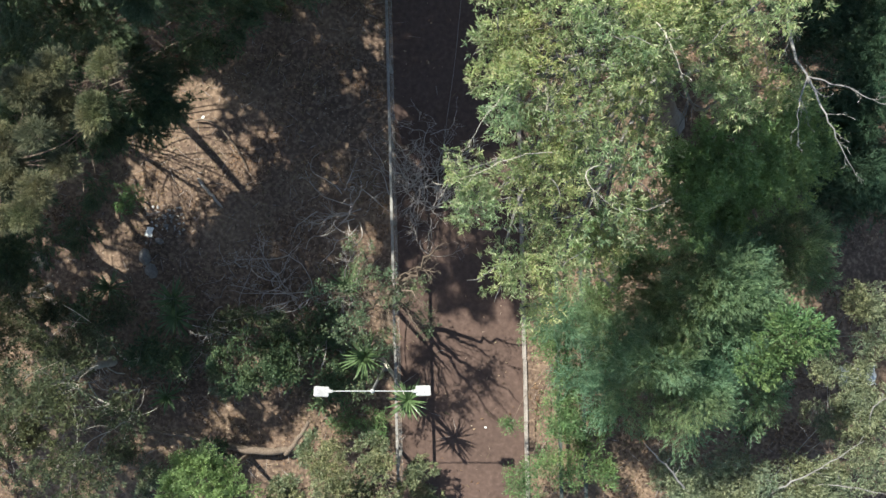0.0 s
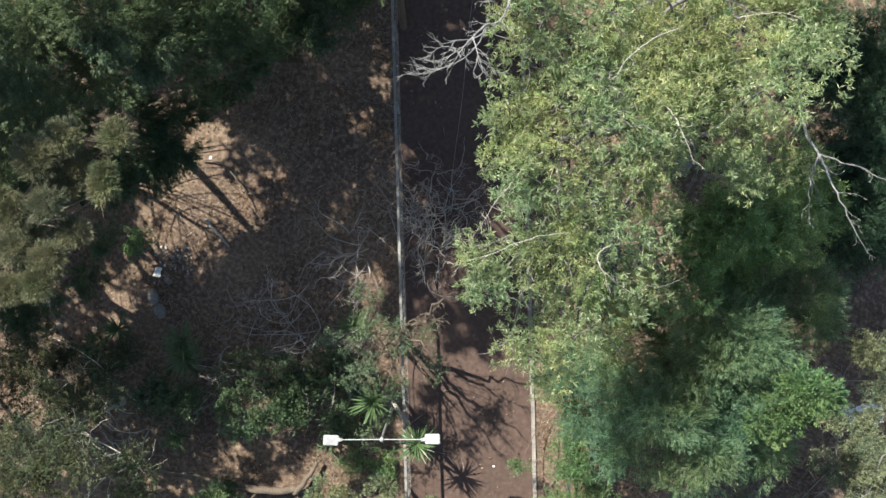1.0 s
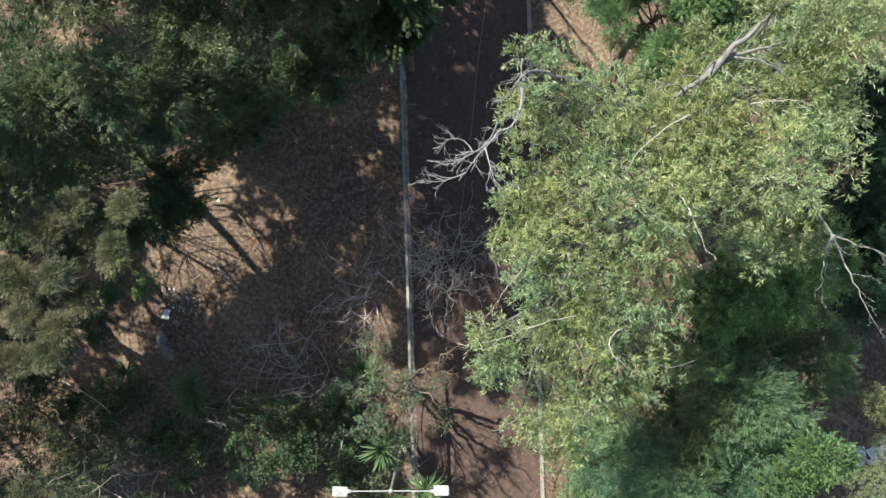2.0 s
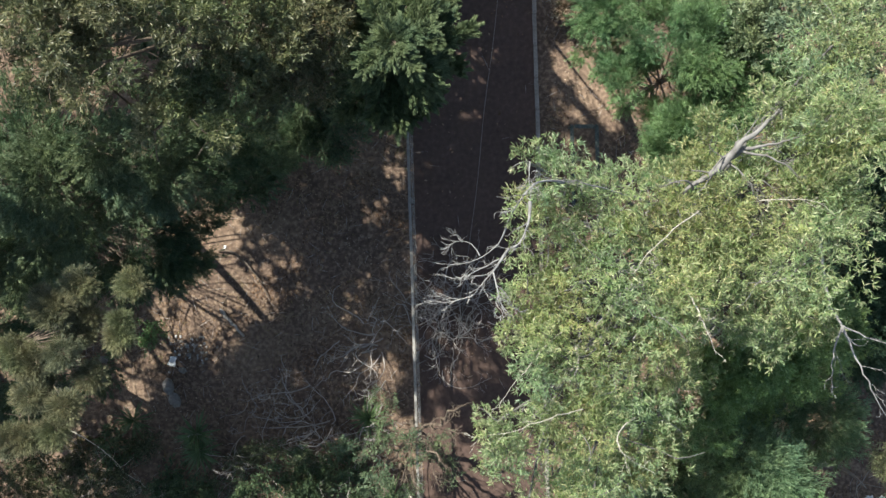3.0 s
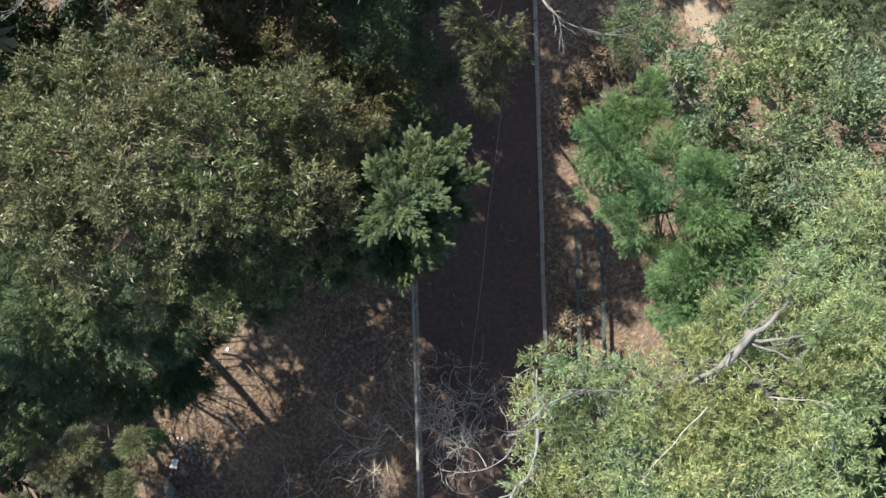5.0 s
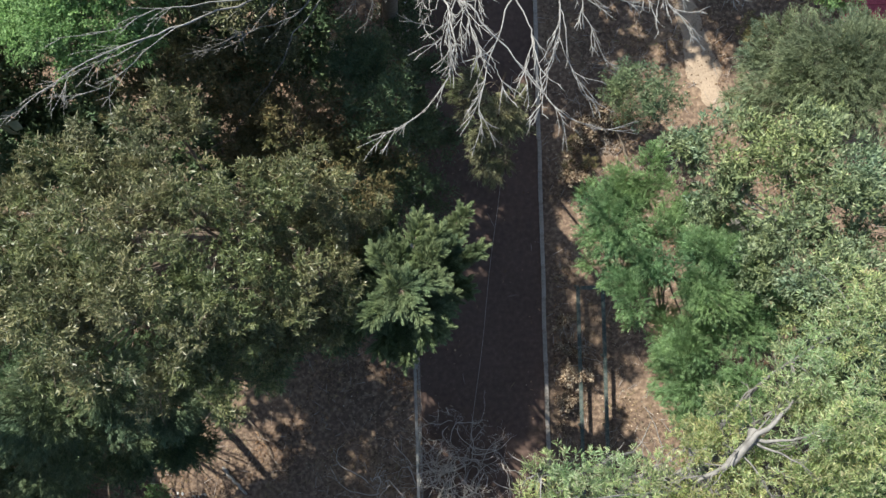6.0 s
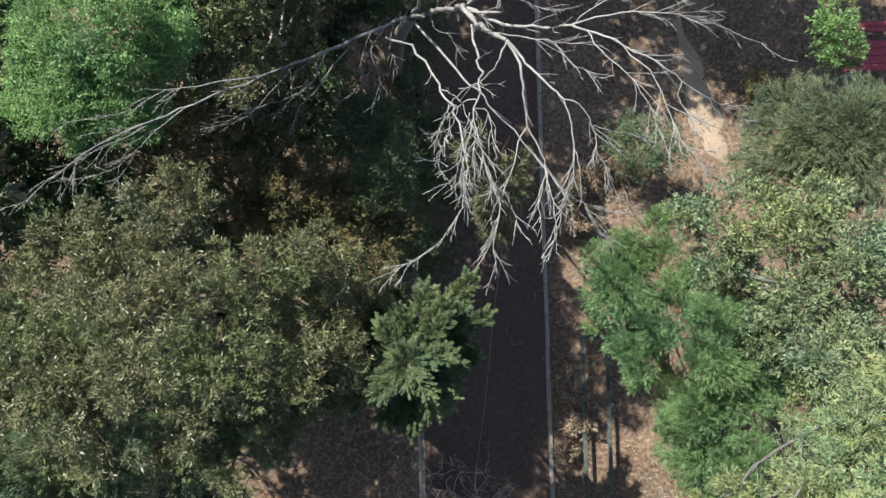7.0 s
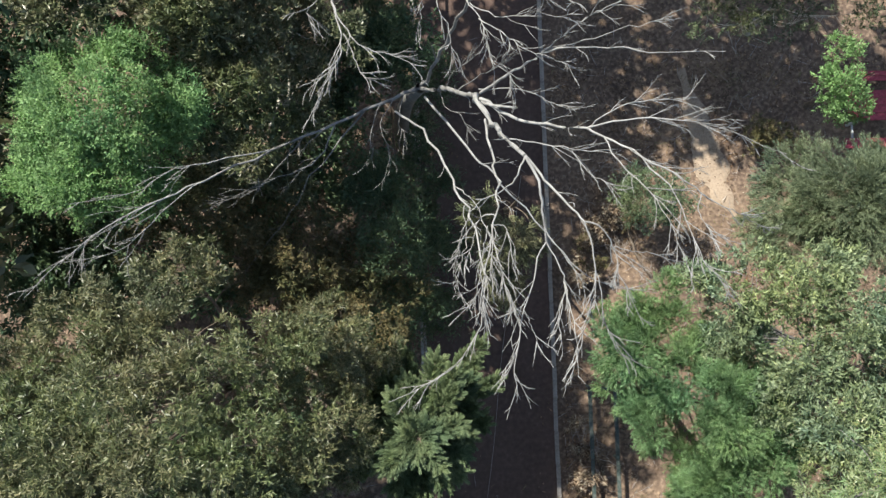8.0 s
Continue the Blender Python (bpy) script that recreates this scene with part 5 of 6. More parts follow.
    hang = limb([(-0.28, 12.90, 15.6), (-0.24, 12.15, 16.8), (-0.24, 11.70, 17.6), (-0.31, 11.25, 18.0)], 0.022, 0.012, 6, 0.40)
    limb([hang[-1], (-0.37, 10.98, 18.2), (-0.42, 10.77, 18.3), (-0.41, 10.56, 18.3)], 0.011, 0.004, 12, 0.40)
    limb([hang[-3], (-0.41, 11.46, 17.8), (-0.50, 11.19, 18.2), (-0.58, 10.96, 18.6)], 0.010, 0.003, 11, 0.40)
    limb([hang[-2], (-0.19, 11.36, 17.9), (-0.14, 11.14, 18.1), (-0.13, 10.95, 18.2)], 0.009, 0.003, 8, 0.35)
    limb([hang[-1], (-0.25, 10.97, 18.2), (-0.19, 10.71, 18.2), (-0.12, 10.51, 18.2)], 0.010, 0.003, 11, 0.40)
    limb([(-0.34, 11.39, 17.6), (-0.40, 11.09, 18.0), (-0.46, 10.74, 18.2), (-0.55, 10.58, 18.4)], 0.009, 0.003, 10, 0.40)
    bow = limb([arch[-1], (-0.07, 11.84, 17.9), (-0.19, 11.74, 17.6), (-0.40, 11.67, 17.4)], 0.014, 0.008, 4, 0.30)
    limb([bow[-1], (-0.53, 11.48, 17.6), (-0.61, 11.26, 17.9), (-0.65, 11.06, 18.2)], 0.008, 0.003, 9, 0.35)
    east = limb([(-0.32, 13.31, 15.0), (0.05, 12.94, 15.6), (0.50, 12.68, 16.2), (0.81, 12.55, 16.7)], 0.034, 0.020, 7, 0.40)
    limb([east[-1], (1.00, 12.67, 16.9), (1.33, 12.75, 17.1), (1.79, 12.72, 17.3)], 0.013, 0.004, 12, 0.40)
    far_east = limb([east[-1], (1.20, 12.58, 17.0), (1.63, 12.53, 17.2), (2.06, 12.42, 17.3), (2.72, 12.11, 17.4)], 0.016, 0.004, 16, 0.45)
    south_east = limb([east[-1], (1.01, 12.28, 17.3), (1.26, 12.04, 17.6), (1.59, 11.82, 17.7), (1.86, 11.64, 17.6)], 0.018, 0.010, 9, 0.40)
    limb([south_east[-1], (2.09, 11.54, 17.5), (2.32, 11.48, 17.3), (2.58, 11.39, 17.1)], 0.009, 0.003, 11, 0.35)
    limb([south_east[-2], (1.69, 11.49, 17.8), (1.76, 11.32, 17.9), (1.87, 11.23, 17.9)], 0.008, 0.003, 9, 0.35)
    limb([south_east[6], (1.40, 11.70, 17.9), (1.52, 11.33, 18.1), (1.61, 11.03, 18.2), (1.83, 10.71, 18.2)], 0.012, 0.003, 14, 0.40)
    limb([south_east[2], (1.00, 12.00, 17.6), (1.21, 11.66, 17.9), (1.39, 11.31, 18.0), (1.49, 10.95, 18.1)], 0.012, 0.003, 13, 0.40)
    limb([(-0.08, 12.38, 17.0), (0.33, 12.30, 17.1), (0.73, 12.21, 17.2), (1.07, 12.14, 17.3)], 0.013, 0.004, 10, 0.40)
    limb([(0.57, 12.20, 17.2), (0.71, 11.95, 17.4), (1.00, 11.73, 17.6)], 0.009, 0.003, 8, 0.35)
    north_east = limb([(-0.31, 13.44, 14.8), (0.03, 13.53, 15.4), (0.39, 13.59, 16.0), (0.67, 13.71, 16.6)], 0.030, 0.016, 8, 0.50)
    limb([north_east[-1], (0.86, 13.73, 17.0), (1.03, 13.76, 17.2), (1.20, 13.80, 17.4)], 0.014, 0.004, 8, 0.40)
    limb([north_east[9], (0.68, 13.52, 16.5), (1.09, 13.36, 17.0), (1.47, 13.18, 17.4), (2.07, 13.12, 17.6)], 0.015, 0.004, 9, 0.30)
    limb([north_east[9], (0.87, 13.61, 16.5), (1.24, 13.61, 16.9), (1.56, 13.59, 17.2)], 0.012, 0.004, 9, 0.40)
    limb([(-0.33, 13.49, 14.8), (0.21, 13.31, 15.4), (0.52, 13.05, 15.8), (0.74, 12.87, 16.2)], 0.012, 0.004, 11, 0.40)
    limb([(0.41, 13.57, 16.0), (0.66, 13.46, 16.1), (0.86, 13.30, 16.2)], 0.008, 0.003, 6, 0.30)
    up = limb([(-1.28, 14.58, 10.9), (-1.07, 14.51, 12.0), (-0.73, 14.61, 13.6), (-0.47, 14.56, 15.2)], 0.050, 0.034, 5, 0.40, DULL_BARK)
    crest = limb([up[-1], (-0.41, 14.49, 16.0), (-0.48, 14.50, 16.8), (-0.72, 14.46, 17.6)], 0.034, 0.020, 5, 0.50)
    limb([(-0.49, 14.58, 15.2), (-0.33, 14.06, 15.9), (-0.27, 13.66, 16.3), (-0.35, 13.37, 16.5)], 0.013, 0.004, 12, 0.40)
    limb([(-0.35, 14.08, 15.9), (-0.08, 13.77, 16.3), (0.06, 13.53, 16.6), (0.32, 13.35, 16.8)], 0.012, 0.004, 11, 0.40)
    limb([(-0.27, 13.66, 16.3), (-0.22, 13.37, 16.5), (-0.04, 13.21, 16.6), (0.00, 13.01, 16.6)], 0.010, 0.004, 12, 0.40)
    limb([up[-1], (-0.13, 14.07, 16.0), (0.29, 13.87, 16.6), (0.61, 13.69, 17.0)], 0.012, 0.004, 11, 0.45)
    limb([up[-1], (-0.07, 14.34, 16.2), (0.33, 14.10, 16.8), (0.64, 13.76, 17.2)], 0.012, 0.004, 11, 0.45)
    limb([crest[6], (-0.82, 13.83, 17.4), (-0.71, 13.40, 17.6), (-0.66, 13.12, 17.6)], 0.010, 0.004, 9, 0.35)
    limb([crest[8], (-0.94, 13.82, 17.6), (-0.97, 13.51, 17.8), (-0.99, 13.31, 17.8)], 0.008, 0.003, 6, 0.30)
    west = limb([crest[-1], (-1.19, 13.97, 18.2), (-1.48, 13.64, 18.5), (-1.74, 13.33, 18.6)], 0.026, 0.016, 4, 0.40)
    limb([west[-1], (-1.65, 13.05, 18.7), (-1.64, 12.77, 18.8), (-1.77, 12.52, 18.8), (-1.83, 12.35, 18.8)], 0.012, 0.004, 13, 0.35)
    limb([west[-1], (-1.63, 13.08, 18.7), (-1.45, 12.86, 18.8), (-1.21, 12.78, 18.8), (-0.98, 12.68, 18.8)], 0.011, 0.004, 10, 0.35)
    limb([(-1.62, 13.00, 18.7), (-1.51, 12.74, 18.8), (-1.45, 12.62, 18.8), (-1.37, 12.54, 18.8)], 0.008, 0.003, 8, 0.30)
    limb([(-1.80, 13.40, 18.6), (-1.95, 13.24, 18.6), (-1.87, 13.04, 18.6)], 0.008, 0.003, 7, 0.30)
    long_west = limb([(-1.32, 14.51, 10.9), (-2.38, 14.10, 10.9), (-3.57, 13.51, 11.2), (-4.73, 12.83, 11.9)], 0.050, 0.026, 7, 0.60, DULL_BARK)
    limb([long_west[-1], (-5.41, 12.43, 12.3), (-6.14, 11.92, 12.8), (-6.71, 11.32, 13.3), (-7.13, 10.73, 13.6)], 0.024, 0.005, 14, 0.70)
    limb([long_west[-4], (-4.95, 12.99, 12.0), (-5.42, 12.83, 12.3), (-5.91, 12.42, 12.6), (-6.86, 12.23, 12.8)], 0.018, 0.004, 11, 0.60)
    limb([long_west[-1], (-5.26, 12.44, 12.2), (-5.75, 11.86, 12.4), (-6.12, 11.53, 12.5), (-6.77, 11.33, 12.6)], 0.014, 0.004, 11, 0.60)
    limb([(-5.41, 12.43, 12.3), (-5.94, 12.04, 12.5), (-6.46, 11.70, 12.8), (-6.63, 11.35, 12.9)], 0.012, 0.004, 9, 0.60)
    limb([long_west[6], (-3.19, 13.18, 11.0), (-3.97, 12.82, 11.2), (-4.63, 12.46, 11.4)], 0.020, 0.005, 11, 0.60, DULL_BARK)
    limb([long_west[4], (-3.30, 13.12, 10.4), (-4.06, 12.24, 9.6), (-5.14, 11.09, 8.9)], 0.024, 0.006, 11, 0.60, DULL_BARK)
    limb([long_west[8], (-4.12, 12.83, 11.0), (-4.53, 12.58, 11.0), (-5.24, 12.39, 11.2)], 0.012, 0.004, 9, 0.60, DULL_BARK)
    limb([long_west[2], (-2.00, 13.71, 11.4), (-1.79, 13.18, 11.8), (-1.87, 12.68, 12.0)], 0.012, 0.004, 9, 0.40, DULL_BARK)
    limb([long_west[3], (-2.17, 13.56, 11.4), (-2.10, 13.22, 11.6), (-2.28, 12.89, 11.8)], 0.012, 0.004, 9, 0.40, DULL_BARK)
    limb([long_west[1], (-1.67, 13.80, 11.4), (-1.54, 13.47, 11.8), (-1.56, 13.09, 12.0)], 0.010, 0.004, 9, 0.35, DULL_BARK)
    limb([main[6], (-0.70, 14.04, 13.6), (-0.45, 14.10, 14.0), (-0.38, 14.20, 14.2)], 0.012, 0.004, 14, 0.40, DULL_BARK)
    limb([main[9], (-0.26, 13.82, 14.4), (-0.03, 13.88, 14.6), (0.12, 13.97, 14.8)], 0.012, 0.004, 14, 0.40, DULL_BARK)
    limb([main[4], (-0.80, 13.76, 12.6), (-0.57, 13.56, 12.9), (-0.44, 13.26, 13.0)], 0.010, 0.004, 9, 0.35, DULL_BARK)


dead_tree()


def bare_boughs(name, seed, x, y, label, mat, rows, category="branch", twig=0.7, kids=10, depth=2, sag=0.0, crook=0.1):
    """Leafless boughs that belong together."""
    rng = np.random.default_rng(seed)
    root = thing(name, x, y, ground_at(x, y), label, category)
    for start, via, end, thick in rows:
        part("bough", tubes("bough", bough(rng, start, via, end, thick, thick * 0.16, kids, twig, depth, 7, sag, crook, 0.28)), mat, root, smooth=True)
    return root


bare_boughs("bare_tree", 67, -1.66, -1.35, "small half bare tree with spreading dark branches by the fence", BARK, [
    ((-1.66, -1.35, -0.05), (-1.64, -1.35, 1.0), (-1.6, -1.3, 1.9), 0.095),
    ((-1.6, -1.3, 1.8), (-1.05, -0.65, 2.9), (-0.1, 0.1, 4.6), 0.10), ((-1.3, -0.9, 2.5), (-0.9, -0.8, 3.8), (-0.2, -0.6, 4.9), 0.07),
    ((-1.6, -1.3, 1.8), (-1.35, -1.35, 3.3), (-0.7, -1.2, 5.1), 0.09), ((-1.6, -1.3, 1.9), (-1.75, -1.6, 3.6), (-1.3, -1.8, 5.3), 0.075),
    ((-1.6, -1.3, 2.0), (-2.0, -1.6, 3.6), (-2.1, -2.1, 5.2), 0.055), ((-1.6, -1.3, 2.0), (-2.1, -1.2, 3.2), (-2.7, -1.0, 4.8), 0.045),
    ((-1.4, -1.3, 2.8), (-1.0, -1.6, 3.9), (-0.7, -1.9, 5.0), 0.04)], "tree", 0.85, 13, crook=0.22)
bare_boughs("dead_branch", 62, 7.0, 4.0, "bleached leafless branch hanging from the eucalyptus crown", DEAD_BARK, [
    ((6.11, 4.58, 11.40), (6.10, 3.27, 12.00), (6.49, 2.58, 12.10), 0.05),
    ((6.20, 2.92, 12.10), (6.53, 2.09, 12.20), (7.07, 1.24, 12.00), 0.026),
    ((6.20, 2.92, 12.10), (6.01, 2.29, 12.10), (6.19, 1.83, 11.80), 0.018),
    ((6.20, 2.92, 12.10), (6.72, 2.64, 12.40), (7.47, 2.31, 12.40), 0.02),
], kids=6, twig=0.5)
bare_boughs("dead_branch", 63, 0.6, 4.4, "pale leafless branches sticking out of the eucalyptus over the path", DEAD_BARK, [
    ((3.15, 4.93, 12.50), (2.09, 5.07, 13.30), (1.21, 5.24, 14.20), 0.030),
    ((1.30, 5.21, 14.10), (0.79, 5.06, 14.80), (0.44, 4.54, 14.40), 0.024),
    ((0.46, 4.56, 14.40), (0.14, 4.18, 14.00), (-0.47, 4.04, 13.80), 0.015),
    ((0.75, 4.90, 14.90), (0.68, 4.49, 15.10), (0.43, 4.26, 15.40), 0.030),
    ((0.43, 4.27, 15.40), (0.19, 3.99, 15.80), (-0.03, 3.71, 15.70), 0.022),
    ((-0.03, 3.71, 15.70), (-0.27, 3.63, 15.60), (-0.59, 3.61, 15.50), 0.013),
    ((0.21, 4.00, 15.80), (0.28, 3.76, 16.00), (0.33, 3.52, 16.00), 0.014),
    ((0.38, 4.19, 15.40), (0.10, 4.02, 15.20), (-0.27, 3.87, 15.00), 0.013),
    ((0.84, 5.53, 13.90), (0.80, 5.24, 14.20), (0.78, 5.05, 14.70), 0.012),
    ((0.10, 4.16, 14.00), (-0.10, 4.37, 13.80), (-0.39, 4.29, 13.60), 0.010),
], kids=9, twig=0.42, crook=0.08)
bare_boughs("broken_limb", 64, 4.2, 5.2, "thick grey broken limb lying in the eucalyptus crown", DULL_BARK, [
    ((4.36, 5.90, 12.55), (3.82, 5.42, 12.85), (3.20, 4.95, 12.45), 0.105),
    ((3.90, 5.46, 12.80), (4.60, 6.22, 12.90), (5.30, 6.68, 12.60), 0.075),
    ((4.30, 5.82, 12.70), (4.78, 5.90, 13.00), (5.34, 6.08, 12.95), 0.040),
    ((4.25, 5.78, 12.70), (4.72, 5.60, 13.05), (5.20, 5.22, 12.95), 0.030),
    ((4.10, 5.62, 12.75), (4.36, 5.20, 13.05), (4.60, 4.70, 12.95), 0.018),
    ((3.55, 5.18, 12.70), (3.30, 5.30, 12.95), (2.95, 5.15, 12.80), 0.022),
    ((3.30, 5.02, 12.50), (3.36, 4.72, 12.75), (3.48, 4.36, 12.70), 0.020),
], kids=8, twig=0.5, crook=0.14)
bare_boughs("dead_branch", 65, 3.0, 2.6, "bare pale twigs inside the eucalyptus crown", PALE_BARK, [
    ((3.29, 3.82, 12.60), (3.43, 3.33, 13.40), (3.69, 2.64, 13.40), 0.026),
    ((3.55, 4.82, 13.00), (2.65, 4.21, 13.80), (2.52, 3.81, 13.20), 0.013),
    ((4.31, 4.92, 12.60), (4.72, 4.99, 13.20), (5.39, 4.91, 13.30), 0.016),
    ((1.70, 2.73, 12.40), (1.71, 2.34, 12.60), (1.60, 2.06, 12.40), 0.045),
    ((2.72, 1.41, 12.20), (2.32, 1.14, 12.80), (2.82, 0.67, 12.60), 0.018),
    ((1.62, 2.99, 12.60), (0.86, 2.42, 12.90), (0.23, 1.42, 12.40), 0.014),
    ((1.83, 1.60, 12.40), (0.87, 1.42, 12.70), (-0.05, 1.03, 12.00), 0.012),
], kids=5, twig=0.45)
bare_boughs("dead_branch", 66, 9.0, -6.6, "thick bleached branches rising from the grey shrub", DEAD_BARK, [
    ((7.04, -6.94, 3.60), (6.12, -6.02, 4.40), (5.18, -4.98, 5.00), 0.06),
    ((8.66, -6.60, 4.20), (9.27, -5.58, 5.20), (10.50, -4.77, 5.60), 0.035),
    ((9.68, -6.18, 4.60), (10.27, -6.01, 5.20), (11.34, -6.18, 5.60), 0.026),
    ((10.95, -4.62, 5.00), (10.88, -3.96, 5.40), (11.37, -3.61, 5.80), 0.03),
], kids=6, twig=0.5)


def bare_shrub(name, seed, x, y, size, high, count, label, mat=TWIG, thick=0.014):
    """Many crooked leafless stems from one foot."""
    rng = np.random.default_rng(seed)
    z = ground_at(x, y) - 0.03
    root = thing(name, x, y, z, label, "shrub")
    for _ in range(count):
        turn, out = rng.uniform(0, 2 * math.pi), rng.uniform(0.3, 1.0)
        aim = np.array((math.cos(turn) * out * size, math.sin(turn) * out * size, high * rng.uniform(0.5, 1.0)))
        start = np.array((x, y, z)) + rng.normal(size=3) * (0.38 * size, 0.38 * size, 0)
        start[2] = z
        line = wander(rng, start, aim, np.linalg.norm(aim) * 1.1, 10, 0.24, -0.05)
        lines = [(line, np.linspace(thick, thick * 0.25, len(line)), 5)]
        lines += twigs_on(rng, line, thick * 0.6, size * 0.55, 2, 6, 0.3, -0.04, 0.9, 0.3)
        part("stem", tubes("stem", lines), mat, root)


bare_shrub("bare_shrub", 71, -0.45, 2.0, 1.45, 1.9, 60, "tangled leafless grey shrub spreading over the path", GREY_TWIG, 0.018)
bare_shrub("bare_shrub", 72, -0.75, 3.6, 0.9, 1.9, 9, "thin leafless grey shrub on the path", GREY_TWIG)
bare_shrub("bare_shrub", 73, -3.0, 1.1, 1.35, 1.6, 20, "low arching leafless shrub beside the fence", GREY_TWIG, 0.022)
bare_shrub("bare_shrub", 74, -5.2, -1.4, 1.5, 2.4, 16, "grey leafless shrub in dappled shade", GREY_TWIG, 0.019)
bare_shrub("bare_shrub", 75, -3.9, -2.0, 1.1, 2.4, 12, "dull grey twiggy shrub behind the fence", GREY_TWIG, 0.019)
bare_shrub("bare_shrub", 76, -11.6, -3.6, 1.1, 2.6, 9, "pale bare stems among the scrub", DEAD_BARK, 0.026)
bare_shrub("bare_shrub", 77, -6.4, -1.0, 0.9, 1.6, 8, "small bare shrub on shaded soil")
bare_shrub("bare_shrub", 80, -6.6, -2.6, 1.2, 2.2, 12, "dull grey twiggy shrub in the shade", GREY_TWIG, 0.018)
bare_shrub("bare_shrub", 70, -4.6, -2.9, 1.1, 2.2, 12, "grey leafless shrub among dark leaves", GREY_TWIG, 0.012)
bare_shrub("bare_shrub", 68, -10.2, -4.6, 1.2, 2.6, 8, "thin pale bare stems in dull scrub", PALE_BARK, 0.024)
bare_shrub("bare_shrub", 69, -7.6, -2.6, 0.9, 1.6, 8, "small bare shrub on shaded soil")
for n, (x, y) in enumerate([(3.9, 12.5), (4.9, 11.8), (5.3, 14.6), (6.3, 12.4), (4.0, 14.6), (5.9, 15.9)]):
    bare_shrub("bare_shrub", 95 + n, x, y, 0.8, 0.7, 9, "low dry brown brush on the verge", TWIG, 0.009)
bare_shrub("bare_shrub", 78, 3.2, 6.0, 0.7, 0.9, 12, "dry brown leafless bush between the green rails", TWIG, 0.012)
bare_shrub("bare_shrub", 79, 4.2, 13.0, 0.8, 1.0, 9, "dry low bush beside the path", TWIG, 0.012)


